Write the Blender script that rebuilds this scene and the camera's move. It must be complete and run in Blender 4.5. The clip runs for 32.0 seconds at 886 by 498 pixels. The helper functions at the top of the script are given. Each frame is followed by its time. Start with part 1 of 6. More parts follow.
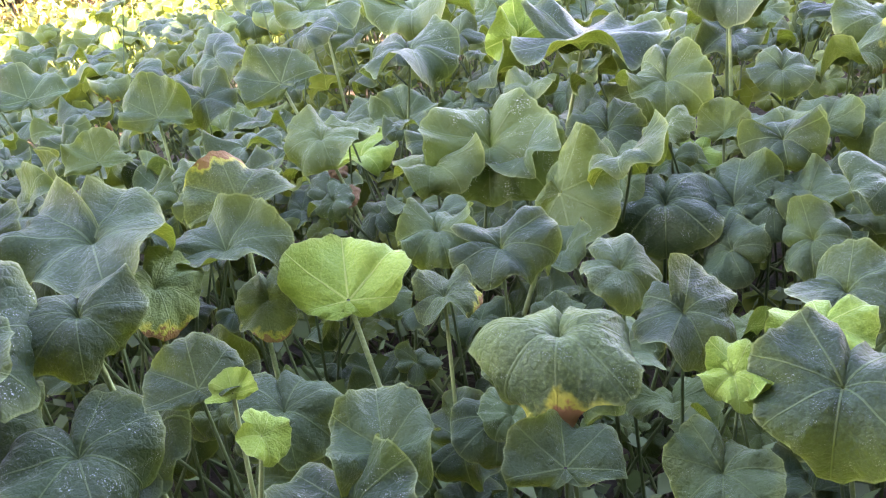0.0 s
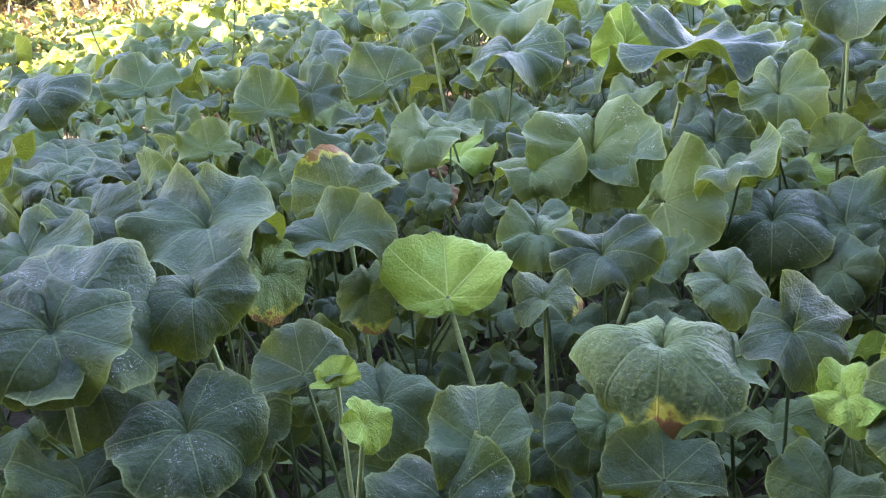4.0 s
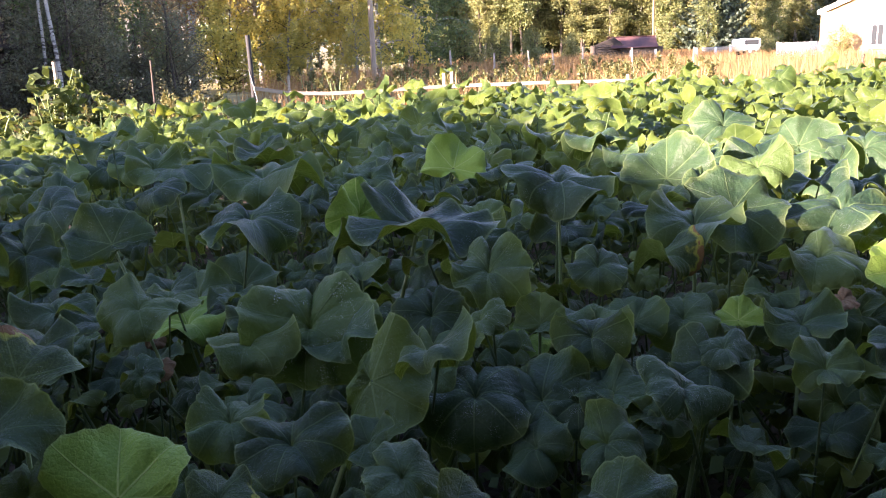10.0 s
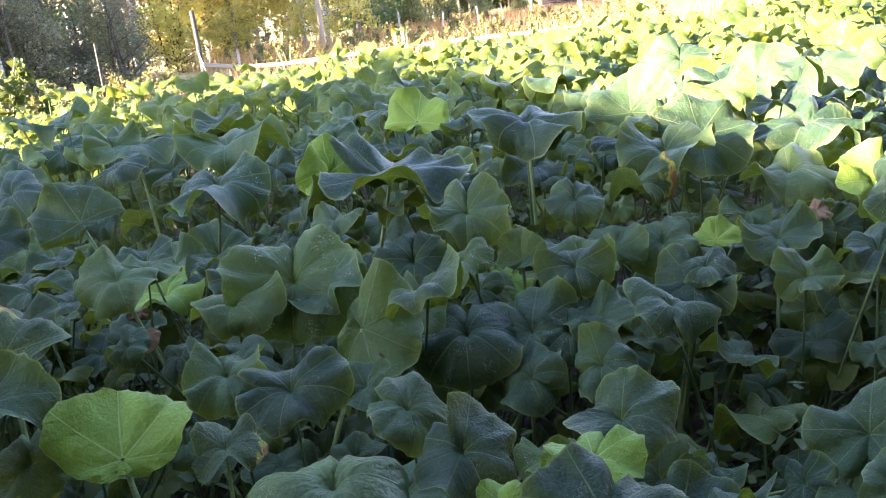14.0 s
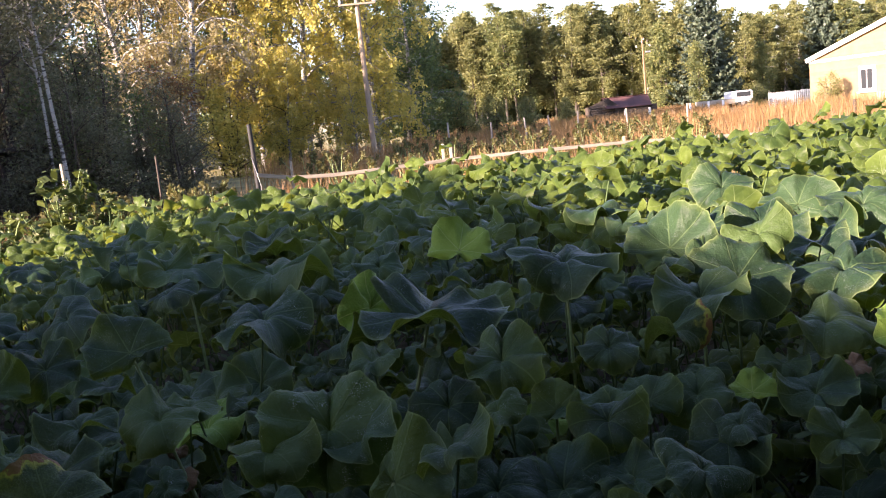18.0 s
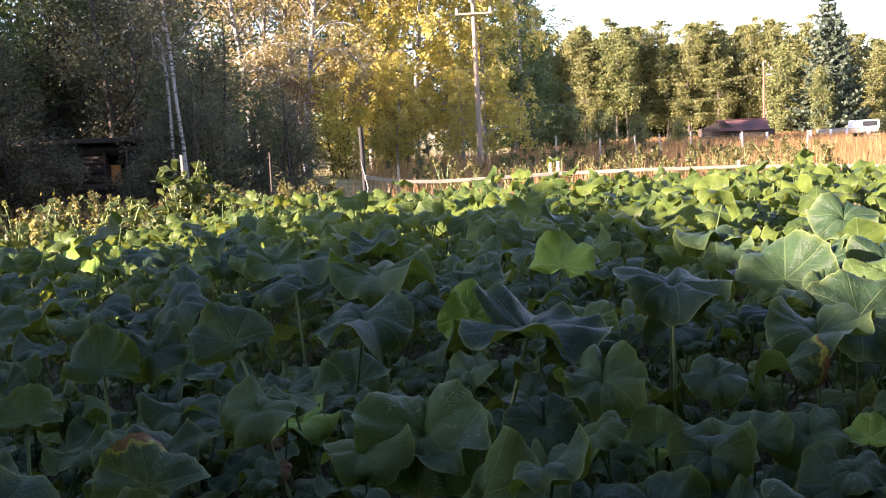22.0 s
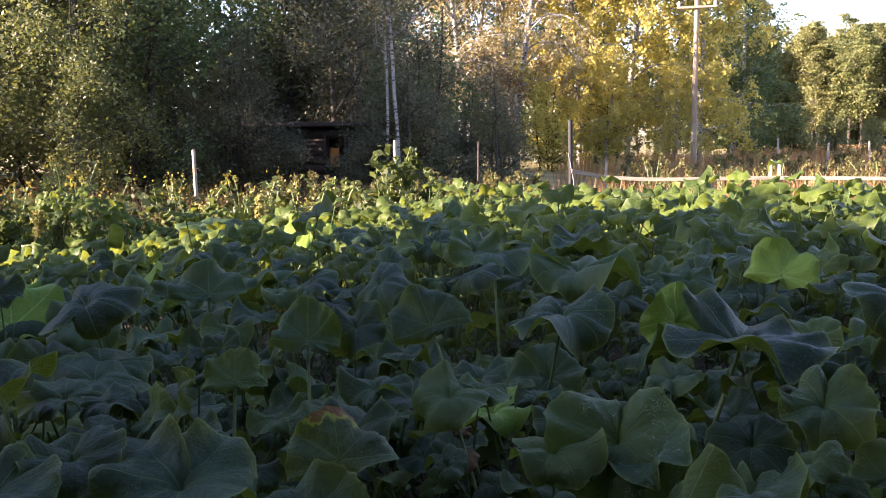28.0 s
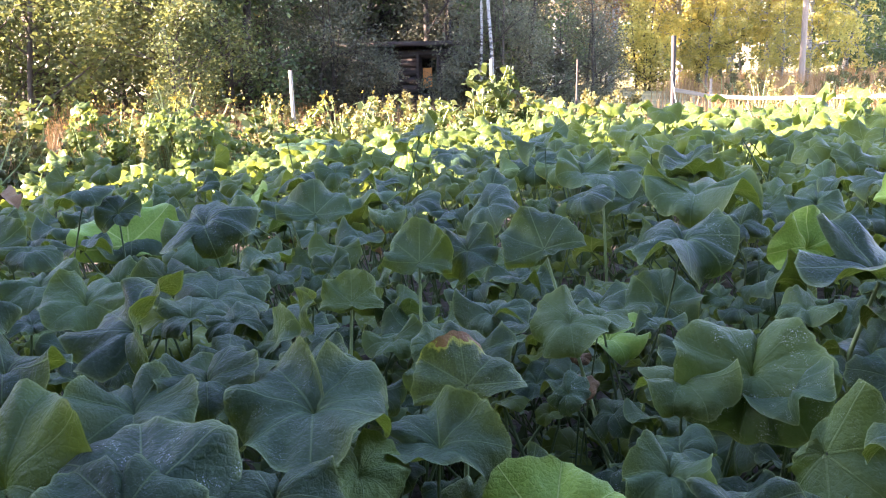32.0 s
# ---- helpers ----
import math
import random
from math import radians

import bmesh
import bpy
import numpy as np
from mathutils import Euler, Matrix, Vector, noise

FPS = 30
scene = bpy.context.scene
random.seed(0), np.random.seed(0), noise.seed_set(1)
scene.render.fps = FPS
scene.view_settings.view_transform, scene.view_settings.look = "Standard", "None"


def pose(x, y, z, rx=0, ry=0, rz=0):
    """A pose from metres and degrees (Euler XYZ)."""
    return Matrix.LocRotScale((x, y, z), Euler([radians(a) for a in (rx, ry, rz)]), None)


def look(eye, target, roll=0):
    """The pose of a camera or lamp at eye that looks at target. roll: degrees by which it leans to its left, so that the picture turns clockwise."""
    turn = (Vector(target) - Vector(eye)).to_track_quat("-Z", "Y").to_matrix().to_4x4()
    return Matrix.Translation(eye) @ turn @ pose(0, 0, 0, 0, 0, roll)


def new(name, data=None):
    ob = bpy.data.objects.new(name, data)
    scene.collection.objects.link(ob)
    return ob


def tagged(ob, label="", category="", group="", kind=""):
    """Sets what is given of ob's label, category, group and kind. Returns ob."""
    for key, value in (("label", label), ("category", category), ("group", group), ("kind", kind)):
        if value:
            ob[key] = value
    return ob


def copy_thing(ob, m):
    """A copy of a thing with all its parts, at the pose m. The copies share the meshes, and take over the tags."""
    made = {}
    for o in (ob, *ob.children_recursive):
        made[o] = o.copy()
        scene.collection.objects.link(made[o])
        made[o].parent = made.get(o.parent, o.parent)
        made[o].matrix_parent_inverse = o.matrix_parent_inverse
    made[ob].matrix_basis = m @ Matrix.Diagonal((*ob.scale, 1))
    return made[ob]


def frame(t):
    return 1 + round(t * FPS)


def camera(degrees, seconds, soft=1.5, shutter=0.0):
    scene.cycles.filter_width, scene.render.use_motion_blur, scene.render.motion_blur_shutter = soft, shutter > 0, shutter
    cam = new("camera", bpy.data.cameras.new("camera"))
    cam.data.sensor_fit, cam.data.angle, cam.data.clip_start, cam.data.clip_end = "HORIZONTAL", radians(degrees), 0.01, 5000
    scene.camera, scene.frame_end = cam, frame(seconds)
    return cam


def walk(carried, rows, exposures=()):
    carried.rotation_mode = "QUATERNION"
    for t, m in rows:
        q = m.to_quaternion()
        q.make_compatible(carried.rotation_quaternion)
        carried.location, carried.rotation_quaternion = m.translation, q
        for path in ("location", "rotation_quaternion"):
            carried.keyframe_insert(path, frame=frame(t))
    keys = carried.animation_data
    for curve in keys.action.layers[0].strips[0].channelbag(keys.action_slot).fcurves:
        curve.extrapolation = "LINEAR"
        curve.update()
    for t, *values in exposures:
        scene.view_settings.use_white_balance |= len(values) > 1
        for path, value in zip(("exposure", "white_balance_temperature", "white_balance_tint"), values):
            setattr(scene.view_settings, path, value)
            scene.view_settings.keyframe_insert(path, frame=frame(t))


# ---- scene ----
cam = camera(54.4, 32.0, soft=1.1)
PATH = [
    (0, (-0.064, 0.027, 1.336), (-0.17, 1.872, 0.571), -8.1),
    (0.5, (-0.077, 0.025, 1.344), (-0.26, 1.891, 0.648), -8.2),
    (1, (-0.086, 0.022, 1.343), (-0.358, 1.887, 0.673), -9.0),
    (1.5, (-0.089, 0.031, 1.336), (-0.388, 1.892, 0.669), -8.9),
    (2, (-0.09, 0.039, 1.33), (-0.388, 1.893, 0.642), -7.3),
    (2.5, (-0.094, 0.041, 1.328), (-0.395, 1.882, 0.606), -6.7),
    (4.5, (-0.085, 0.014, 1.352), (-0.383, 1.85, 0.617), -7.2),
    (5, (-0.081, 0.017, 1.372), (-0.353, 1.894, 0.738), -6.3),
    (5.5, (-0.072, 0.014, 1.387), (-0.319, 1.93, 0.869), -4.7),
    (6, (-0.079, 0.003, 1.388), (-0.32, 1.935, 0.932), -4.4),
    (6.5, (-0.114, -0.021, 1.371), (-0.484, 1.889, 0.91), -3.5),
    (7, (-0.094, 0.004, 1.38), (-0.444, 1.916, 0.909), -3.0),
    (7.5, (-0.042, 0.017, 1.378), (-0.188, 1.953, 0.896), -3.0),
    (8, (0.075, 0.033, 1.384), (0.136, 1.97, 0.889), -3.5),
    (8.5, (0.133, 0.041, 1.373), (0.28, 1.978, 0.899), -3.0),
    (9, (0.108, 0.055, 1.378), (0.336, 1.988, 0.918), -2.7),
    (9.5, (0.085, 0.049, 1.378), (0.376, 1.973, 0.916), -2.4),
    (10, (0.053, 0.045, 1.383), (0.272, 1.981, 0.932), -2.1),
    (10.5, (0.038, 0.037, 1.375), (0.086, 1.998, 0.986), -1.2),
    (11, (0.033, 0.036, 1.369), (0.008, 2.0, 0.991), -1.4),
    (11.5, (0.035, 0.051, 1.362), (0.074, 2.014, 0.979), -2.3),
    (12, (0.016, 0.058, 1.356), (0.11, 2.012, 0.943), -3.3),
    (12.5, (-0.003, 0.06, 1.354), (0.055, 2.007, 0.899), -4.7),
    (13, (0.008, 0.064, 1.353), (0.055, 2.008, 0.887), -4.8),
    (13.5, (0.019, 0.065, 1.343), (0.202, 1.992, 0.839), -5.7),
    (14, (0.021, 0.045, 1.34), (0.308, 1.95, 0.803), -6.6),
    (14.5, (0.068, 0.008, 1.361), (0.376, 1.916, 0.847), -7.9),
    (15, (0.1, -0.021, 1.392), (0.492, 1.921, 1.117), -7.0),
    (15.5, (0.116, -0.03, 1.402), (0.527, 1.914, 1.174), -6.7),
    (17.5, (0.076, 0.007, 1.451), (0.312, 1.97, 1.153), -5.9),
    (18, (0.05, 0.014, 1.446), (0.265, 1.98, 1.152), -5.9),
    (18.5, (0.015, 0.029, 1.439), (0.204, 1.999, 1.148), -5.7),
    (19, (-0.006, 0.021, 1.442), (-0.017, 2.002, 1.162), -3.1),
    (19.5, (0.007, 0.013, 1.438), (-0.096, 1.992, 1.165), -2.4),
    (20, (0.009, 0.005, 1.44), (-0.119, 1.983, 1.171), -2.2),
    (20.5, (0.016, 0.023, 1.439), (-0.118, 2.0, 1.172), -2.4),
    (21, (0.008, 0.019, 1.444), (-0.117, 2.0, 1.197), -3.9),
    (21.5, (-0.01, 0.028, 1.439), (-0.149, 2.007, 1.184), -2.8),
    (22, (0.034, 0.036, 1.445), (0.023, 2.02, 1.191), -2.7),
    (22.5, (0.07, 0.04, 1.443), (0.222, 2.018, 1.19), -2.6),
    (23, (0.08, 0.042, 1.442), (0.275, 2.014, 1.172), -3.1),
    (23.5, (0.069, 0.044, 1.442), (0.265, 2.015, 1.163), -3.1),
    (24, (0.063, 0.051, 1.453), (0.229, 2.023, 1.159), -2.5),
    (24.5, (0.051, 0.056, 1.451), (0.154, 2.032, 1.16), -1.8),
    (25, (0.041, 0.057, 1.447), (0.051, 2.036, 1.157), -0.8),
    (25.5, (0.017, 0.047, 1.445), (-0.105, 2.023, 1.163), 0.3),
    (27.5, (-0.012, 0.091, 1.425), (-0.075, 2.072, 1.157), 1.5),
    (28, (0.019, 0.098, 1.432), (-0.45, 2.025, 1.175), -0.3),
    (28.5, (-0.014, 0.101, 1.426), (-0.82, 1.914, 1.172), -1.6),
    (29, (-0.059, 0.101, 1.422), (-0.959, 1.862, 1.129), -2.1),
    (29.5, (-0.091, 0.114, 1.409), (-1.018, 1.854, 1.072), -1.2),
    (30, (-0.1, 0.119, 1.41), (-1.032, 1.851, 1.047), -0.5),
    (30.5, (-0.097, 0.125, 1.408), (-1.006, 1.86, 1.004), -0.3),
    (31, (-0.082, 0.133, 1.407), (-0.906, 1.905, 0.983), -0.4),
    (31.5, (-0.071, 0.136, 1.408), (-0.791, 1.951, 0.975), -0.4),
    (32, (-0.061, 0.142, 1.421), (-0.721, 1.979, 0.988), -0.9),
]
walk(cam, [(t, look(eye, target, roll)) for t, eye, target, roll in PATH], [(0, 6.50, 7800, 45), (1.0, 5.92, 7300, 41), (2.5, 6.02, 7100, 41), (4.5, 6.17, 7100, 40), (5.0, 5.97, 6900, 37), (5.5, 5.40, 6600, 36), (6.0, 5.10, 6500, 37), (8.0, 4.80, 6400, 37), (9.0, 3.90, 6300, 39), (11.5, 3.90, 6300, 39), (12.5, 4.72, 6400, 37), (13.0, 5.12, 6500, 36), (14.5, 4.72, 6500, 32), (15.2, 3.55, 6400, 37), (17.5, 3.10, 6400, 36), (19.0, 3.05, 6400, 36), (20.0, 3.30, 6400, 36), (22.0, 3.40, 6400, 36), (23.0, 2.90, 6400, 36), (24.0, 3.00, 6400, 36), (25.0, 3.30, 6400, 36), (27.5, 3.30, 6400, 37), (28.2, 3.55, 6400, 37), (28.8, 4.35, 6400, 37), (29.5, 5.05, 6300, 38), (32, 5.05, 6300, 38)])

# ---- world, sun and sky ----
SUN_TRAVEL = Vector((0.869, 0.46, -0.305)).normalized()
world = bpy.data.worlds.new("sky")
scene.world = world
world.use_nodes = True
wn = world.node_tree.nodes
sky = wn.new("ShaderNodeTexSky")
sky.sky_type = "NISHITA"
sky.sun_disc = False
sky.sun_elevation = math.asin(-SUN_TRAVEL.z)
sky.sun_rotation = math.atan2(-SUN_TRAVEL.x, -SUN_TRAVEL.y)
sky.air_density, sky.dust_density, sky.ozone_density = 1.0, 0.5, 1.2
wn["Background"].inputs["Strength"].default_value = 0.054
world.node_tree.links.new(sky.outputs["Color"], wn["Background"].inputs["Color"])
sun = new("sun", bpy.data.lights.new("sun", "SUN"))
sun.data.energy, sun.data.angle, sun.data.color = 3.5, radians(0.6), (1.0, 0.85, 0.62)
sun.rotation_mode = "QUATERNION"
sun.rotation_quaternion = SUN_TRAVEL.to_track_quat("-Z", "Y")
sun.location = (-20, -12, 14)

# ---- materials ----
class Nodes:
    """A small builder of node materials."""

    def __init__(self, name):
        self.mat = bpy.data.materials.new(name)
        self.mat.use_nodes = True
        self.tree = self.mat.node_tree
        self.bsdf = self.tree.nodes["Principled BSDF"]
        self.end = self.tree.nodes["Material Output"]

    def add(self, kind, **inputs):
        node = self.tree.nodes.new(kind)
        for key, value in inputs.items():
            self.set(node.inputs[key.replace("_", " ")], value)
        return node

    def set(self, socket, value):
        if isinstance(value, bpy.types.NodeSocket):
            self.tree.links.new(value, socket)
        else:
            socket.default_value = value

    def math(self, op, a, b=0.0, c=0.0):
        node = self.tree.nodes.new("ShaderNodeMath")
        node.operation = op
        for i, v in enumerate((a, b, c)):
            self.set(node.inputs[i], v)
        return node.outputs[0]

    def noise(self, scale, detail=4.0, coord=None, rough=0.55):
        node = self.tree.nodes.new("ShaderNodeTexNoise")
        node.inputs["Scale"].default_value = scale
        node.inputs["Detail"].default_value = detail
        node.inputs["Roughness"].default_value = rough
        self.set(node.inputs["Vector"], coord or self.coord())
        return node.outputs["Fac"]

    def coord(self, which="Object"):
        return self.add("ShaderNodeTexCoord").outputs[which]

    def place(self):
        return self.add("ShaderNodeNewGeometry").outputs["Position"]

    def ramp(self, fac, *stops):
        node = self.tree.nodes.new("ShaderNodeValToRGB")
        els = node.color_ramp.elements
        while len(els) < len(stops):
            els.new(0.5)
        for el, (pos, col) in zip(els, stops):
            el.position, el.color = pos, (*col, 1.0)
        self.set(node.inputs["Fac"], fac)
        return node.outputs["Color"]

    def step(self, value, low, high):
        node = self.tree.nodes.new("ShaderNodeMapRange")
        node.interpolation_type = "SMOOTHSTEP"
        self.set(node.inputs["Value"], value)
        node.inputs["From Min"].default_value, node.inputs["From Max"].default_value = low, high
        return node.outputs["Result"]

    def mix(self, fac, a, b, blend="MIX"):
        node = self.tree.nodes.new("ShaderNodeMix")
        node.data_type, node.blend_type = "RGBA", blend
        self.set(node.inputs["Factor"], fac)
        for i, v in ((6, a), (7, b)):
            self.set(node.inputs[i], v if isinstance(v, bpy.types.NodeSocket) else (*v, 1.0))
        return node.outputs[2]

    def bump(self, height, strength, distance=0.01):
        node = self.add("ShaderNodeBump", Height=height, Strength=strength, Distance=distance)
        self.set(self.bsdf.inputs["Normal"], node.outputs[0])
        return node.outputs[0]

    def done(self, colour, rough=0.6, metal=0.0, thin=0.0, thin_colour=None, spec=0.5):
        self.set(self.bsdf.inputs["Base Color"], colour if isinstance(colour, bpy.types.NodeSocket) else (*colour, 1.0))
        self.set(self.bsdf.inputs["Roughness"], rough)
        self.bsdf.inputs["Metallic"].default_value = metal
        self.bsdf.inputs["Specular IOR Level"].default_value = spec
        if thin:
            glow = self.add("ShaderNodeBsdfTranslucent")
            tc = thin_colour if thin_colour is not None else colour
            self.set(glow.inputs["Color"], tc if isinstance(tc, bpy.types.NodeSocket) else (*tc, 1.0))
            both = self.add("ShaderNodeMixShader", Fac=thin)
            self.tree.links.new(self.bsdf.outputs[0], both.inputs[1])
            self.tree.links.new(glow.outputs[0], both.inputs[2])
            self.tree.links.new(both.outputs[0], self.end.inputs["Surface"])
        return self.mat


def blade_material(name, dark, light, vein, thin_tint, joined=False, spots=0.0, burn=0.0, warm=(0.065, 0.098, 0.011), thin=0.17):
    """Squash leaf: ribs with side veins, puckered tissue between them, pale mildew flecks and a dry edge."""
    n = Nodes(name)
    uv = n.add("ShaderNodeUVMap").outputs[0]
    sep = n.add("ShaderNodeSeparateXYZ", Vector=uv)
    turn, rho = sep.outputs[0], sep.outputs[1]
    info = n.add("ShaderNodeNewGeometry").outputs["Random Per Island"] if joined else n.add("ShaderNodeObjectInfo").outputs["Random"]
    pos = n.coord("Object")
    off = n.math("PINGPONG", turn, 24.0 / 360.0)
    across = n.math("MULTIPLY", n.math("MULTIPLY", off, 6.283), rho)
    wide = n.math("MULTIPLY_ADD", rho, -0.014, 0.024)
    main = n.math("SUBTRACT", 1.0, n.step(n.math("DIVIDE", across, wide), 0.3, 1.0))
    bent = n.math("ADD", rho, n.math("MULTIPLY", n.noise(5.0, 1.0, pos), 0.06))
    side = n.math("PINGPONG", n.math("ADD", bent, n.math("MULTIPLY", across, -1.0)), 0.11)
    minor = n.math("SUBTRACT", 1.0, n.step(side, 0.004, 0.017))
    cells = n.add("ShaderNodeTexVoronoi", Vector=pos, Scale=13.0)
    cells.feature = "DISTANCE_TO_EDGE"
    net = n.math("SUBTRACT", 1.0, n.step(cells.outputs["Distance"], 0.0, 0.10))
    veins = n.math("MAXIMUM", main, n.math("MAXIMUM", n.math("MULTIPLY", minor, 0.22), n.math("MULTIPLY", net, 0.07)))
    grain = n.noise(30.0, 5.0, pos, 0.65)
    blot = n.noise(5.0, 4.0, n.place())
    base = n.mix(n.step(n.math("ADD", n.math("MULTIPLY", blot, 0.8), n.math("MULTIPLY", info, 0.5)), 0.35, 0.95), dark, light)
    base = n.mix(n.math("MULTIPLY", n.step(info, 0.70, 0.98), 0.4), base, warm)
    base = n.mix(n.math("MULTIPLY", n.step(grain, 0.42, 0.66), 0.25), base, tuple(c * 1.5 + 0.005 for c in light))
    base = n.mix(n.math("MULTIPLY", veins, 0.7), base, vein)
    if spots:
        fleck = n.step(n.noise(75.0, 2.0, pos), 0.60, 0.68)
        patch = n.step(n.noise(4.5, 2.0, pos), 0.50, 0.66)
        base = n.mix(n.math("MULTIPLY", n.math("MULTIPLY", fleck, patch), spots), base, (0.55, 0.60, 0.52))
    margin = n.step(rho, 0.965, 0.99)
    base = n.mix(n.math("MULTIPLY", margin, 0.32), base, (0.26, 0.33, 0.14))
    rim = n.step(n.math("ADD", rho, n.math("MULTIPLY", n.noise(14.0, 3.0, n.place()), 0.35)), 1.02, 1.16)
    base = n.mix(n.math("MULTIPLY", rim, 0.16), base, (0.18, 0.23, 0.06))
    if burn:
        past = n.math("MULTIPLY", rho, n.math("SUBTRACT", 1.0, n.math("MULTIPLY", turn, 2.4)))
        wear = n.math("ADD", past, n.math("MULTIPLY", n.math("SUBTRACT", n.noise(3.5, 4.0, pos), 0.5), 0.9))
        base = n.mix(n.step(wear, 0.92 - burn, 1.08 - burn), base, (0.30, 0.31, 0.05))
        base = n.mix(n.step(wear, 1.06 - burn, 1.12 - burn), base, (0.20, 0.09, 0.045))
    puff = n.math("ADD", n.math("MULTIPLY", n.step(side, 0.0, 0.05), 0.07), n.math("MULTIPLY", n.step(cells.outputs["Distance"], 0.0, 0.2), 0.06))
    relief = n.math("ADD", n.math("ADD", n.math("MULTIPLY", n.noise(7.0, 3.0, pos), 0.45), n.math("MULTIPLY", grain, 0.16)), n.math("SUBTRACT", puff, n.math("MULTIPLY", main, 0.18)))
    n.bump(relief, 0.8, 0.011)
    return n.done(base, 0.40, thin=thin, thin_colour=n.mix(0.6, base, thin_tint, "MIX"), spec=0.11)


# Near leaf tones, kept darker for the shade over the near plants.
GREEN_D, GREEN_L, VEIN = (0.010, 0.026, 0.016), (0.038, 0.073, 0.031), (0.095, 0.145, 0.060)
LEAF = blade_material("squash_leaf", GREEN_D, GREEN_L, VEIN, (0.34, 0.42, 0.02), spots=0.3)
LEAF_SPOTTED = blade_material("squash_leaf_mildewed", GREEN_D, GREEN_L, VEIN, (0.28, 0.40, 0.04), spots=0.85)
LEAF_BURNT = blade_material("squash_leaf_withering", GREEN_D, (0.11, 0.17, 0.05), VEIN, (0.30, 0.36, 0.03), spots=0.3, burn=0.26)
LEAF_YOUNG = blade_material("squash_leaf_young", (0.10, 0.19, 0.03), (0.17, 0.27, 0.045), (0.30, 0.38, 0.12), (0.38, 0.50, 0.04), warm=(0.15, 0.24, 0.03))
# Same blade, lighter and yellower: sunlight on the field put into colour.
LEAF_FAR_SUNNY = blade_material("squash_leaf_field_sun_tone", (0.022, 0.045, 0.013), (0.082, 0.118, 0.021), (0.15, 0.20, 0.07), (0.38, 0.44, 0.05), joined=True, spots=0.2, thin=0.28)


def foliage_material(name, *stops, rough=0.55, thin=0.35, tint=(0.35, 0.40, 0.04), joined=True):
    n = Nodes(name)
    info = n.add("ShaderNodeNewGeometry").outputs["Random Per Island"]
    patch = n.noise(0.8, 2.0, n.place())
    base = n.ramp(n.math("ADD", n.math("MULTIPLY", info, 0.62), n.math("MULTIPLY", n.step(patch, 0.3, 0.7), 0.38)), *stops)
    return n.done(base, rough, thin=thin, thin_colour=n.mix(0.4, base, tint), spec=0.35)


def plain_material(name, a, b, scale=8.0, rough=0.7, bump=0.3, metal=0.0, stretch=None, depth=0.01, spec=0.4):
    n = Nodes(name)
    pos = n.coord("Object")
    if stretch:
        pos = n.add("ShaderNodeMapping", Vector=pos, Scale=stretch).outputs[0]
    fine, wide = n.noise(scale, 6.0, pos), n.noise(scale * 0.13, 3.0, pos)
    rnd = n.add("ShaderNodeObjectInfo").outputs["Random"]
    fac = n.math("ADD", n.math("ADD", n.math("MULTIPLY", fine, 0.6), n.math("MULTIPLY", wide, 0.4)), n.math("MULTIPLY", rnd, 0.18))
    base = n.mix(n.step(fac, 0.32, 0.78), a, b)
    n.bump(fine, bump, depth)
    return n.done(base, rough, metal, spec=spec)


STALK = plain_material("squash_stalk", (0.12, 0.18, 0.06), (0.24, 0.31, 0.12), 30.0, 0.5, 0.4, stretch=(1, 1, 0.2), depth=0.003)
# Darker copy of the stalk colour, for the shade under the leaves.
STALK_SHADE = plain_material("thin_stalk_shade_tone", (0.045, 0.085, 0.028), (0.10, 0.15, 0.05), 30.0, 0.6, 0.3, stretch=(1, 1, 0.2), depth=0.003)
SOIL = plain_material("soil", (0.018, 0.013, 0.009), (0.050, 0.037, 0.024), 14.0, 0.95, 0.8, depth=0.04)
OLD_WOOD = plain_material("grey_weathered_wood", (0.16, 0.14, 0.12), (0.36, 0.32, 0.27), 9.0, 0.85, 0.5, stretch=(6, 6, 0.6))
PALE_WOOD = plain_material("pale_dry_board", (0.22, 0.185, 0.14), (0.38, 0.33, 0.26), 7.0, 0.75, 0.3, stretch=(0.6, 6, 6))
DARK_WOOD = plain_material("dark_weathered_wood", (0.022, 0.018, 0.015), (0.075, 0.058, 0.045), 6.0, 0.85, 0.6, stretch=(0.6, 4, 4))
BARK = plain_material("dark_bark", (0.030, 0.025, 0.020), (0.085, 0.070, 0.055), 7.0, 0.9, 0.9, stretch=(1, 1, 0.3), depth=0.03)
WHITE_PAINT = plain_material("white_paint", (0.72, 0.72, 0.70), (0.84, 0.84, 0.82), 3.0, 0.5, 0.1)
RUST_ROOF = plain_material("rusty_red_roof", (0.05, 0.022, 0.021), (0.095, 0.042, 0.038), 1.5, 0.7, 0.3, stretch=(1, 6, 1))
BRICK_TAN = plain_material("tan_brick_cladding", (0.20, 0.135, 0.072), (0.27, 0.19, 0.105), 2.0, 0.8, 0.2)
GLASS_DARK = Nodes("window_glass").done((0.03, 0.035, 0.04), 0.06, spec=0.8)
STEEL = plain_material("grey_steel", (0.25, 0.25, 0.25), (0.42, 0.42, 0.41), 4.0, 0.45, 0.1, metal=0.7)
POLE_PALE = plain_material("sun_bleached_pole_wood", (0.18, 0.135, 0.095), (0.30, 0.235, 0.17), 6.0, 0.85, 0.3, stretch=(6, 6, 0.6))
POLE_BROWN = plain_material("brown_pole_wood", (0.14, 0.085, 0.045), (0.26, 0.155, 0.085), 6.0, 0.8, 0.3, stretch=(6, 6, 0.6))
# Colour that stands in for orange sunlight in the hut window.
ORANGE_SUN_SPOT = plain_material("orange_sun_spot", (0.50, 0.16, 0.03), (0.68, 0.28, 0.07), 6.0, 0.7, 0.2)
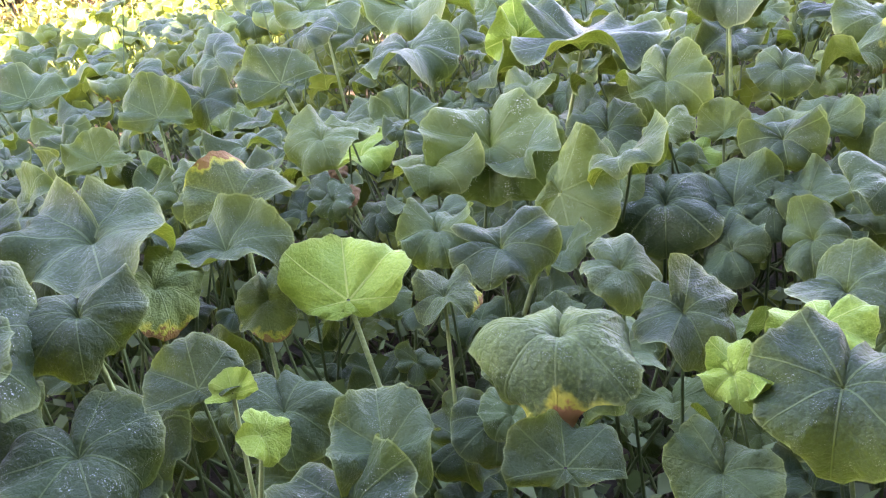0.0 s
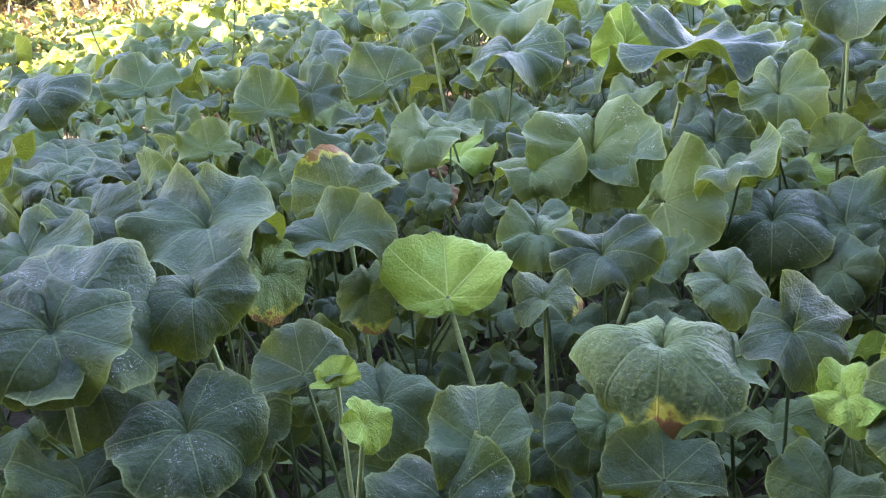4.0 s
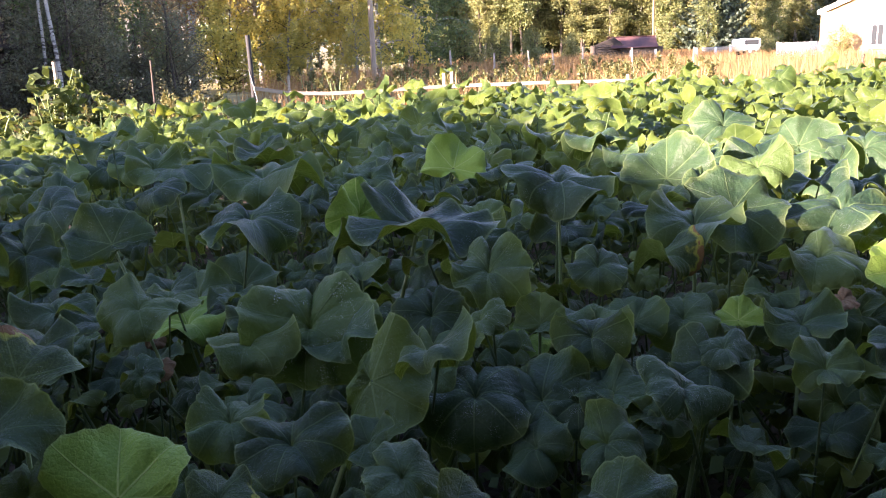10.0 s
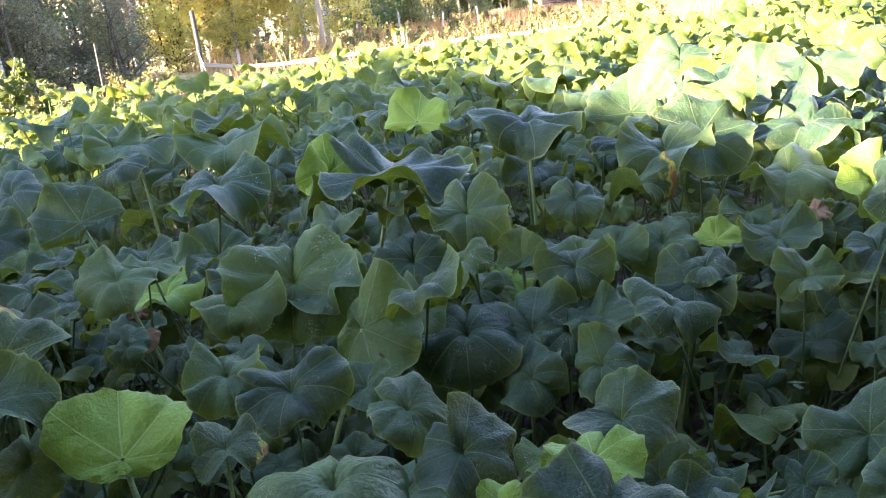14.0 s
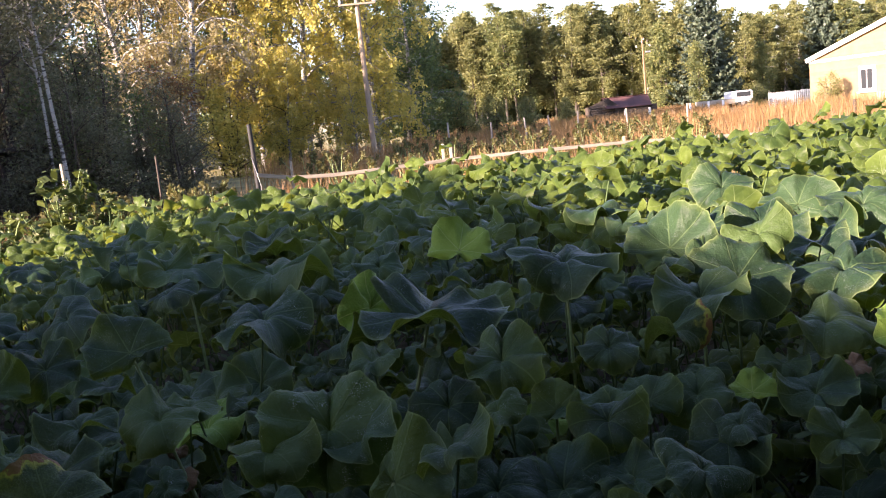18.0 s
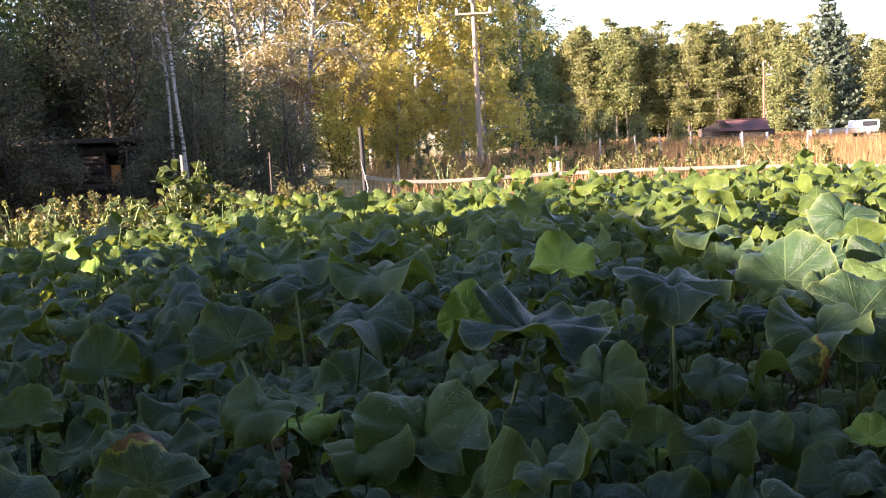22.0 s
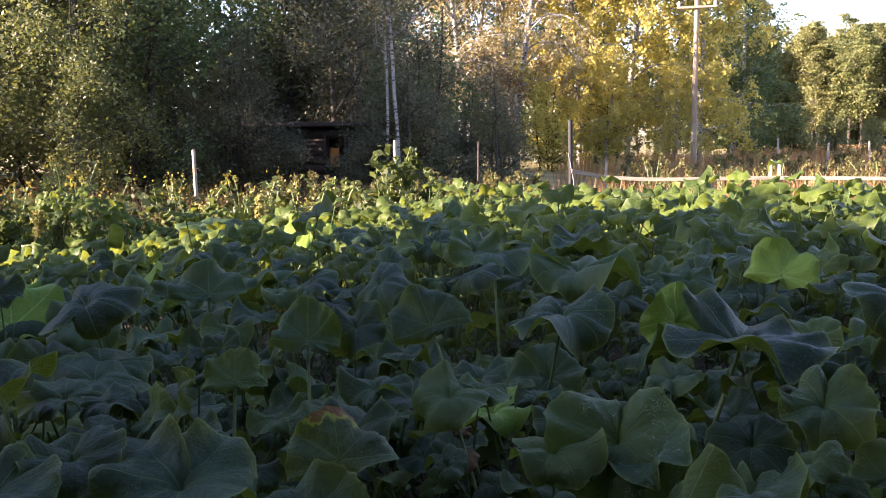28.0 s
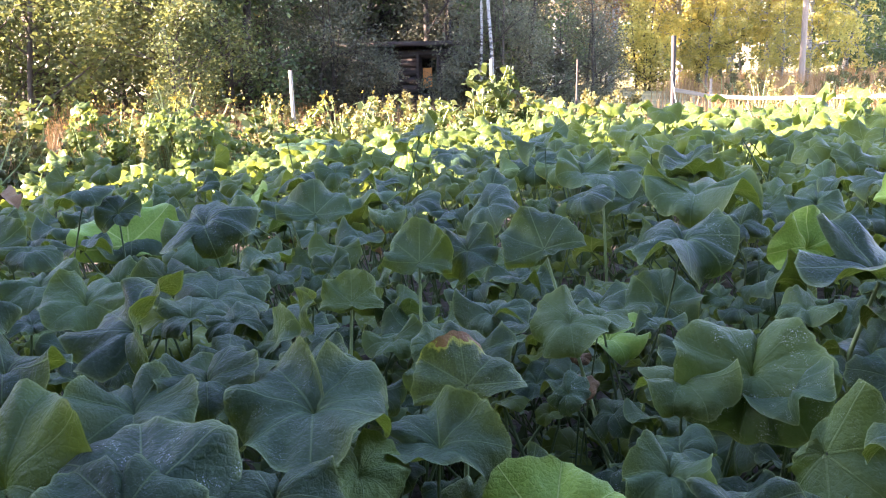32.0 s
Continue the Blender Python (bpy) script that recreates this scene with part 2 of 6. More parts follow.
RUBBER = Nodes("black_rubber").done((0.02, 0.02, 0.02), 0.8)
DRY_LEAF = plain_material("withered_brown_leaf", (0.09, 0.052, 0.022), (0.20, 0.12, 0.055), 20.0, 0.8, 0.5)


def birch_bark():
    n = Nodes("white_birch_bark")
    pos = n.coord("Object")
    band = n.noise(5.0, 4.0, n.add("ShaderNodeMapping", Vector=pos, Scale=(1.2, 1.2, 5.0)).outputs[0])
    base = n.mix(n.step(band, 0.50, 0.60), (0.27, 0.265, 0.24), (0.04, 0.036, 0.032))
    n.bump(band, 0.4, 0.01)
    return n.done(base, 0.75)


BIRCH_BARK = birch_bark()
FOLIAGE_DARK = foliage_material("dark_green_foliage", (0.0, (0.042, 0.072, 0.036)), (0.55, (0.085, 0.13, 0.055)), (0.85, (0.16, 0.20, 0.065)), (1.0, (0.32, 0.30, 0.07)), tint=(0.20, 0.25, 0.04))
FOLIAGE_GREEN = foliage_material("green_willow_foliage", (0.0, (0.050, 0.070, 0.030)), (0.5, (0.090, 0.115, 0.045)), (0.85, (0.16, 0.175, 0.055)), (1.0, (0.34, 0.27, 0.08)), tint=(0.26, 0.27, 0.05))
FOLIAGE_GREY = foliage_material("dull_purple_grey_foliage", (0.0, (0.075, 0.085, 0.055)), (0.6, (0.13, 0.14, 0.085)), (1.0, (0.26, 0.22, 0.13)), tint=(0.18, 0.16, 0.05))
FOLIAGE_YELLOW = foliage_material("yellowing_birch_foliage", (0.0, (0.19, 0.20, 0.052)), (0.45, (0.42, 0.375, 0.092)), (1.0, (0.64, 0.53, 0.13)), thin=0.45, tint=(0.58, 0.52, 0.12))
FOLIAGE_TAN = foliage_material("thin_tan_birch_foliage", (0.0, (0.15, 0.14, 0.065)), (0.6, (0.31, 0.265, 0.13)), (1.0, (0.45, 0.36, 0.18)), tint=(0.45, 0.36, 0.12))
FOLIAGE_FAR = foliage_material("distant_forest_foliage", (0.0, (0.10, 0.125, 0.055)), (0.5, (0.175, 0.19, 0.075)), (1.0, (0.28, 0.265, 0.09)), thin=0.4, tint=(0.36, 0.36, 0.10))
FOLIAGE_OLIVE = foliage_material("olive_birch_foliage", (0.0, (0.075, 0.10, 0.045)), (0.5, (0.15, 0.18, 0.07)), (1.0, (0.30, 0.29, 0.10)), thin=0.4, tint=(0.30, 0.33, 0.07))
FOLIAGE_RED = foliage_material("red_rowan_foliage", (0.0, (0.10, 0.09, 0.04)), (0.5, (0.20, 0.13, 0.05)), (1.0, (0.34, 0.11, 0.05)), tint=(0.4, 0.2, 0.06))
NEEDLES = foliage_material("spruce_needles", (0.0, (0.035, 0.055, 0.040)), (0.6, (0.065, 0.092, 0.062)), (1.0, (0.11, 0.135, 0.080)), thin=0.1)
DRY_GRASS = foliage_material("dry_orange_grass", (0.0, (0.15, 0.085, 0.035)), (0.5, (0.28, 0.16, 0.065)), (1.0, (0.40, 0.27, 0.12)), tint=(0.42, 0.25, 0.08))
GREEN_GRASS = foliage_material("meadow_grass", (0.0, (0.08, 0.11, 0.02)), (0.5, (0.17, 0.20, 0.04)), (1.0, (0.34, 0.31, 0.09)), tint=(0.4, 0.42, 0.08))
WEED = foliage_material("weed_leaf", (0.0, (0.034, 0.056, 0.016)), (0.6, (0.075, 0.105, 0.026)), (1.0, (0.17, 0.17, 0.04)), tint=(0.20, 0.23, 0.04))
GOLD = foliage_material("goldenrod_bloom", (0.0, (0.20, 0.17, 0.03)), (1.0, (0.36, 0.29, 0.05)), tint=(0.36, 0.30, 0.05))
SEED = foliage_material("ripe_weed_seed_head", (0.0, (0.26, 0.26, 0.07)), (1.0, (0.44, 0.38, 0.14)), tint=(0.45, 0.42, 0.14))
DRY_WEED = foliage_material("dry_brown_weed", (0.0, (0.058, 0.054, 0.020)), (0.5, (0.110, 0.102, 0.034)), (1.0, (0.17, 0.15, 0.046)), tint=(0.22, 0.21, 0.06))
UNDERGROWTH = foliage_material("small_weed_leaf", (0.0, (0.024, 0.050, 0.016)), (1.0, (0.075, 0.125, 0.035)), thin=0.12, tint=(0.16, 0.22, 0.03))

# ---- mesh tools ----
def mesh_from(name, verts, faces, mats, smooth=True, uvs=None, index=None):
    me = bpy.data.meshes.new(name)
    me.from_pydata([tuple(v) for v in verts], [], faces)
    for m in mats if isinstance(mats, (list, tuple)) else [mats]:
        me.materials.append(m)
    if smooth:
        me.polygons.foreach_set("use_smooth", [True] * len(me.polygons))
    if index is not None:
        me.polygons.foreach_set("material_index", index)
    if uvs is not None:
        layer = me.uv_layers.new(name="UVMap")
        loops = np.zeros(len(me.loops), dtype=np.int32)
        me.loops.foreach_get("vertex_index", loops)
        layer.data.foreach_set("uv", np.asarray(uvs, dtype=np.float32)[loops].ravel())
    return me


def fast_mesh(name, verts, quads, mat, smooth=False, uvs=None):
    """A mesh of quads alone from arrays."""
    verts, quads = np.asarray(verts, dtype=np.float32), np.asarray(quads, dtype=np.int32)
    me = bpy.data.meshes.new(name)
    me.vertices.add(len(verts))
    me.vertices.foreach_set("co", verts.ravel())
    me.loops.add(quads.size)
    me.loops.foreach_set("vertex_index", quads.ravel())
    me.polygons.add(len(quads))
    me.polygons.foreach_set("loop_start", np.arange(0, quads.size, 4, dtype=np.int32))
    me.polygons.foreach_set("use_smooth", np.full(len(quads), smooth))
    if uvs is not None:
        layer = me.uv_layers.new(name="UVMap")
        layer.data.foreach_set("uv", np.asarray(uvs, dtype=np.float32)[quads.ravel()].ravel())
    me.materials.append(mat)
    me.update()
    me.validate()
    return me


def thing(name, label, category, at=(0, 0, 0), group="", kind=""):
    ob = new(name)
    ob.empty_display_size = 0.1
    ob.location = at
    return tagged(ob, label, category, group, kind)


def part(name, data, parent=None, label="", m=None):
    """Links a mesh, or a bmesh with its material, as one object under a thing or a part."""
    if isinstance(data, tuple):
        bm, mat = data
        me = bpy.data.meshes.new(name)
        bm.to_mesh(me)
        bm.free()
        me.materials.append(mat)
        data = me
    ob = new(name, data)
    if parent is not None:
        ob.parent = parent
    if m is not None:
        ob.matrix_basis = m
    if label:
        ob["label"] = label
    return ob


def box(sx, sy, sz, at=(0, 0, 0), bevel=0.006, turn=None):
    bm = bmesh.new()
    bmesh.ops.create_cube(bm, size=1.0)
    bmesh.ops.scale(bm, vec=(sx, sy, sz), verts=bm.verts)
    if bevel:
        bmesh.ops.bevel(bm, geom=bm.edges[:], offset=min(bevel, 0.3 * min(sx, sy, sz)), segments=1, affect="EDGES")
    if turn is not None:
        bmesh.ops.transform(bm, matrix=turn, verts=bm.verts)
    bmesh.ops.translate(bm, vec=at, verts=bm.verts)
    return bm


def slab(points, depth):
    """A flat outline in the xz plane given depth along y."""
    bm = bmesh.new()
    f = bm.faces.new([bm.verts.new((x, 0, z)) for x, z in points])
    got = bmesh.ops.extrude_face_region(bm, geom=[f])
    bmesh.ops.translate(bm, vec=(0, depth, 0), verts=[v for v in got["geom"] if isinstance(v, bmesh.types.BMVert)])
    bmesh.ops.recalc_face_normals(bm, faces=bm.faces[:])
    return bm


def tube_arrays(path, radii, sides=6):
    """Vertices and quads of a tapered tube along a path."""
    path = np.asarray(path, dtype=float)
    verts, quads = [], []
    last = np.array((1.0, 0.0, 0.0))
    for i, p in enumerate(path):
        d = path[min(i + 1, len(path) - 1)] - path[max(i - 1, 0)]
        d = d / (np.linalg.norm(d) + 1e-9)
        u = last - d * np.dot(last, d)
        if np.linalg.norm(u) < 1e-3:
            u = np.cross(d, (0.0, 1.0, 0.0))
        u /= np.linalg.norm(u)
        w, last = np.cross(d, u), u
        for k in range(sides):
            a = 2 * math.pi * k / sides
            verts.append(p + radii[i] * (math.cos(a) * u + math.sin(a) * w))
        if i:
            b = (i - 1) * sides
            quads += [(b + k, b + (k + 1) % sides, b + sides + (k + 1) % sides, b + sides + k) for k in range(sides)]
    return verts, quads


def tube(name, path, radii, mat, sides=6):
    v, q = tube_arrays(path, radii, sides)
    return mesh_from(name, v, q, mat)


def join_arrays(chunks):
    verts, quads, base = [], [], 0
    for v, q in chunks:
        verts.append(np.asarray(v, dtype=np.float32))
        quads.append(np.asarray(q, dtype=np.int32) + base)
        base += len(v)
    return np.concatenate(verts), np.concatenate(quads)


# ---- squash leaves ----
def leaf_arrays(rng, cup=0.0, fold=0.0, wave=0.10, droop=0.0, curl=0.0, lobes=0.03, spokes=40, rings=6, notch=0.82, kinks=0.0, pleat=0.03, frill=0.02, sinus=0.26, funnel=None):
    """A broad, rounded, shallowly lobed and toothed blade of radius 1 round its stalk at the origin; the tip is +y and the face +z.
    Seven ribs run out from the stalk in grooves, with the tissue puffed up between them. cup lifts the rim all round, fold rolls
    the two sides up, droop rolls the tip down, wave sets how unevenly the rim hangs, curl turns the margin over."""
    th = np.linspace(-math.pi, math.pi, spokes + 1)
    ph = rng.uniform(0, 6.28, 10)
    edge = 0.95 + lobes * np.cos(th * 7.5) + 0.045 * np.cos(2 * th + ph[0]) + 0.035 * np.sin(3 * th + ph[1])
    edge *= 0.98 + 0.05 * np.cos(th)
    k = np.arange(len(th))
    if spokes >= 60:
        edge += 0.016 * np.array((1.0, 0.1, -0.9, -0.3))[k % 4] * rng.uniform(0.4, 1.3, len(th)) + 0.006 * rng.uniform(-1, 1, len(th))
    else:
        edge += 0.013 * rng.uniform(-1, 1, len(th)) + 0.010 * np.cos(k * math.pi)
    gap = np.clip((np.abs(th) - math.pi + sinus) / sinus, 0, 1)
    edge *= 1.0 - notch * gap ** (0.9 if sinus < 0.6 else 0.5)
    edge[-1] = edge[0]
    hang = 0.02 - 1.25 * cup + wave * 3.0 * (0.8 * np.sin(2 * th + ph[3]) + 0.8 * np.sin(3 * th + ph[4]) + 0.55 * np.sin(5 * th + ph[5]) + 0.3 * np.sin(8 * th + ph[7]))
    hang = np.clip(hang, -0.9, 1.3)
    well = rng.uniform(0.7, 1.35) if funnel is None else funnel
    turned = (0.8 + 2.2 * curl) * np.clip(0.5 + 0.8 * np.sin(th * 2 + ph[6]) + 0.4 * np.sin(5 * th + ph[8]), -0.15, 1.3)
    rho = np.maximum(0.03, (np.arange(rings + 1) / rings) ** 0.85)
    r, z = np.zeros((rings + 1, spokes + 1)), np.zeros((rings + 1, spokes + 1))
    last = 0.0
    for j in range(rings + 1):
        mid = 0.5 * (rho[j] + last)
        bend = hang * mid ** 1.2 + turned * max(0.0, mid - 0.62) / 0.38 - 1.1 * well * max(0.0, 1.0 - mid / 0.4)
        step = (rho[j] - last) * edge
        r[j] = (r[j - 1] if j else 0) + step * np.cos(bend)
        z[j] = (z[j - 1] if j else 0) - step * np.sin(bend)
        last = rho[j]
    p, a = rho[:, None], th[None, :]
    x, y = r * np.sin(a), r * np.cos(a)
    lap = np.clip((np.abs(a[0]) - 2.5) / 0.6, 0, 1) * 0.10 * np.sign(a[0])
    x = x - lap[None, :] * p
    z = z + 0.05 * p * np.clip((a - 2.6) / 0.5, 0, 1)
    z = z + 1.9 * pleat * p * (1 - 0.45 * p) * (np.abs(np.sin(3.75 * a)) - 0.5)
    z = z + frill * p ** 4 * (np.sin(11 * a + ph[1]) + 0.7 * np.sin(17 * a + ph[3]))
    if kinks:
        z = z + 0.6 * kinks * p * (np.sin(9 * x + ph[0]) * np.cos(8 * y + ph[1]) + 1.5 * np.sin(4.5 * x + ph[2]) * np.cos(5.2 * y + ph[5]))
    for c, bow in ((0, -1.5 * fold), (1, 1.35 * droop)):
        u = x if c == 0 else y
        w = u if c == 0 else np.where(u > 0, u, 0.35 * u)
        if abs(bow) > 1e-3:
            z = z + (np.cos(bow * w) - 1) / bow * (1 - bow * z * 0.5)
            u = u * np.where(np.abs(bow * w) > 1e-4, np.sin(bow * w) / (bow * w + 1e-9), 1.0) + bow * z * np.sin(w) * 0.3
            if c == 0:
                x = u
            else:
                y = u
    verts = np.stack([x, y, z], 2).reshape(-1, 3)
    uvs = np.stack([np.broadcast_to(np.abs(a) / 6.28318, x.shape), np.broadcast_to(p, x.shape)], 2).reshape(-1, 2)
    w = spokes + 1
    i = (np.arange(rings)[:, None] * w + np.arange(spokes)[None, :]).reshape(-1, 1)
    return verts, i + np.array([0, w, w + 1, 1]), uvs


def leaf_mesh(name, mat, rng, size=1.0, **shape):
    v, quads, uv = leaf_arrays(rng, **shape)
    return fast_mesh(name, v * size, quads, mat, True, uv)


def facing(normal, tip):
    """Rotation that turns a blade's face to normal and its tip towards tip."""
    n = Vector(normal).normalized()
    t = Vector(tip) - n * Vector(tip).dot(n)
    if t.length < 1e-4:
        t = n.orthogonal()
    t.normalize()
    s = t.cross(n)
    return Matrix(((s.x, t.x, n.x), (s.y, t.y, n.y), (s.z, t.z, n.z))).to_4x4()


def stalk_path(top, foot, bow=0.06, steps=7, lean=(0, 0)):
    top, foot = np.array(top, dtype=float), np.array(foot, dtype=float)
    out = []
    for i in range(steps):
        f = i / (steps - 1)
        p = top * (1 - f) + foot * f
        p[:2] += np.array(lean) * math.sin(math.pi * f)
        p[2] += bow * math.sin(math.pi * f)
        out.append(p)
    return out

# ---- ground ----
def ground_height(x, y):
    """Level garden with shallow clods; a low bank behind the rail."""
    h = 0.04 * noise.noise((x * 0.7, y * 0.7, 0.3)) + 0.02 * noise.noise((x * 2.3, y * 2.3, 1.7))
    return h


def build_ground():
    n = Nodes("meadow_and_soil")
    pos = n.place()
    sep = n.add("ShaderNodeSeparateXYZ", Vector=pos)
    tone = n.ramp(n.noise(0.6, 6.0, pos), (0.3, (0.10, 0.10, 0.03)), (0.5, (0.22, 0.19, 0.07)), (0.7, (0.34, 0.26, 0.10)))
    bare = n.ramp(n.noise(9.0, 6.0, pos), (0.3, (0.016, 0.012, 0.008)), (0.7, (0.055, 0.040, 0.026)))
    line = n.math("ADD", sep.outputs[1], n.math("MULTIPLY", n.noise(0.8, 3.0, pos), 2.0))
    base = n.mix(n.step(line, 11.0, 13.5), bare, tone)
    n.bump(n.noise(12.0, 6.0, pos), 0.8, 0.05)
    mat = n.done(base, 0.95)
    rad = [0.0] + [0.8 * 1.16 ** i for i in range(52)]
    verts, faces, sides = [], [], 72
    for i, r in enumerate(rad):
        for k in range(sides):
            a = 2 * math.pi * k / sides
            x, y = r * math.cos(a), r * math.sin(a)
            verts.append((x, y, ground_height(x, y)))
    for i in range(len(rad) - 1):
        b = i * sides
        faces += [(b + k, b + sides + k, b + sides + (k + 1) % sides, b + (k + 1) % sides) for k in range(sides)]
    ob = new("ground", mesh_from("ground", verts, faces, mat))
    bm = bmesh.new()
    bm.from_mesh(ob.data)
    bmesh.ops.remove_doubles(bm, verts=bm.verts, dist=0.001)
    bm.to_mesh(ob.data)
    bm.free()
    tagged(ob, "dark garden soil running into dry grassy meadow", "ground", kind="structure")


build_ground()


# ---- unseen sheds added out of view, whose shade falls over the near plants ----
def build_unseen_shed(at, turn, width, length, eaves, ridge, wood):
    shed = thing("shed", "plain gabled shed, added unseen to shade the near plants", "shed", at, kind="structure")
    shed.rotation_euler = (0, 0, turn)
    part("wall_gable", (slab([(-width / 2, 0), (width / 2, 0), (width / 2, eaves), (0, ridge), (-width / 2, eaves)], 0.12), wood), shed)
    part("wall_back", (slab([(-width / 2, 0), (width / 2, 0), (width / 2, eaves), (0, ridge), (-width / 2, eaves)], 0.12), wood), shed, m=pose(0, -length, 0))
    for s in (-1, 1):
        part("wall_side", (box(0.12, length - 0.14, eaves, (s * (width / 2 - 0.07), -length / 2 + 0.06, eaves / 2), 0), wood), shed)
        slope = math.atan2(ridge - eaves, width / 2)
        run = math.hypot(width / 2 + 0.3, (ridge - eaves) * (width / 2 + 0.3) / (width / 2))
        part("roof", (box(run, length + 0.5, 0.05, (0, 0, 0), 0), STEEL), shed, m=Matrix.Translation((s * (width / 4 + 0.15), -length / 2 + 0.06, ridge - (ridge - eaves) * (width / 4 + 0.15) / (width / 2))) @ pose(0, 0, 0, 0, math.degrees(s * slope), 0))
    return shed

# ---- trees ----
def leaf_quads(rng, centres, size, spread, hang=0.0, flat=0.0):
    """One bent rhombus a centre, in random directions; hang turns the tips down."""
    c = np.asarray(centres, dtype=np.float32)
    k = len(c)
    d = rng.normal(size=(k, 3))
    d[:, 2] = d[:, 2] * (1 - flat) - hang
    d /= np.linalg.norm(d, axis=1)[:, None] + 1e-9
    up = rng.normal(size=(k, 3))
    up[:, 2] += 2.0 * flat
    w = np.cross(d, up)
    w /= np.linalg.norm(w, axis=1)[:, None] + 1e-9
    s = (size * rng.uniform(1 - spread, 1 + spread, k))[:, None]
    v = np.stack([c - d * s * 0.5, c + w * s * 0.33 - d * s * 0.05, c + d * s * 0.55, c - w * s * 0.33 - d * s * 0.05], 1).reshape(-1, 3)
    return v, np.arange(k * 4, dtype=np.int32).reshape(-1, 4)


def limb(rng, start, direction, length, radius, steps=5, rise=0.0, wobble=0.12):
    p, d = np.array(start, dtype=float), np.array(direction, dtype=float)
    out = [p.copy()]
    for i in range(steps):
        d = d / np.linalg.norm(d)
        p = p + d * length / steps
        out.append(p.copy())
        d = d + rng.normal(size=3) * wobble + np.array((0, 0, rise))
    return out, [radius * (1 - 0.85 * i / steps) + 0.004 for i in range(steps + 1)]


def tree(name, label, seed, height, crown, trunk_r, bark, leaves, count, size, low=0.25, droop=0.0, stems=1, lean=0.05, fill=0.5, category="tree", limbs=26, slim=1.0):
    """Trunk and limbs as one tapered skeleton; leaves in uneven clumps round the twigs."""
    rng = np.random.default_rng(seed)
    wood, tips = [], []
    for s in range(stems):
        off = rng.normal(size=2) * (0.25 if stems > 1 else 0)
        top_dir = np.array((rng.normal() * lean, rng.normal() * lean, 1.0))
        path, rad = limb(rng, (off[0], off[1], -0.1), top_dir, height * (1 - 0.12 * s), trunk_r * (1 - 0.2 * s), 12, 0.08, 0.035 + lean * 0.3)
        wood.append(tube_arrays(path, rad, 7))
        path = np.array(path)
        for i in range(limbs // stems):
            f = low + (0.97 - low) * (i + rng.uniform()) / (limbs / stems)
            j = f * (len(path) - 1)
            a = int(j)
            p = path[a] + (path[min(a + 1, len(path) - 1)] - path[a]) * (j - a)
            ang = i * 2.4 + rng.uniform(-0.5, 0.5)
            shape = math.sin(math.pi * min(1.0, 0.18 + 0.86 * ((f - low) / (1 - low)) ** slim)) ** 0.7
            reach = crown * (0.35 + 0.65 * shape) * rng.uniform(0.6, 1.1)
            d = (math.cos(ang), math.sin(ang), rng.uniform(0.25, 0.8) - droop * 0.3)
            lp, lr = limb(rng, p, d, reach, trunk_r * 0.32 * (1.1 - f) + 0.012, 5, 0.05 - 0.28 * droop, 0.16)
            wood.append(tube_arrays(lp, lr, 4))
            for q in lp[1:]:
                tips.append((q, 0.5))
            for _ in range(3):
                b = lp[rng.integers(1, len(lp))]
                tp, tr = limb(rng, b, rng.normal(size=3) + np.array((0, 0, 0.2 - droop)), reach * 0.38, 0.01, 3, -0.3 * droop, 0.2)
                if limbs > 22:
                    wood.append(tube_arrays(tp, tr, 3))
                tips += [(q, 1.0) for q in tp[1:]]
    pts = np.array([t[0] for t in tips])
    w = np.array([t[1] for t in tips]) * rng.uniform(0.15, 1.0, len(tips)) ** 2.2
    pick = rng.choice(len(pts), size=count, p=w / w.sum())
    spread = crown * 0.16 * fill
    off = rng.normal(size=(count, 3)) * spread
    if droop:
        off[:, :2] *= 0.6
        off[:, 2] = -np.abs(off[:, 2]) * 2.4 * droop + off[:, 2] * (1 - droop) + 0.1
    centres = pts[pick] + off
    centres[:, 2] = np.maximum(centres[:, 2], 0.05)
    ob = thing(name, label, category)
    v, q = join_arrays(wood)
    part("trunk", fast_mesh("trunk", v, q, bark, True), ob)
    v, q = leaf_quads(rng, centres, size, 0.4, 0.5 * droop, 0.45 * (1 - droop))
    tagged(part("crown", fast_mesh("crown", v, q, leaves), ob), kind="stuff")
    return ob


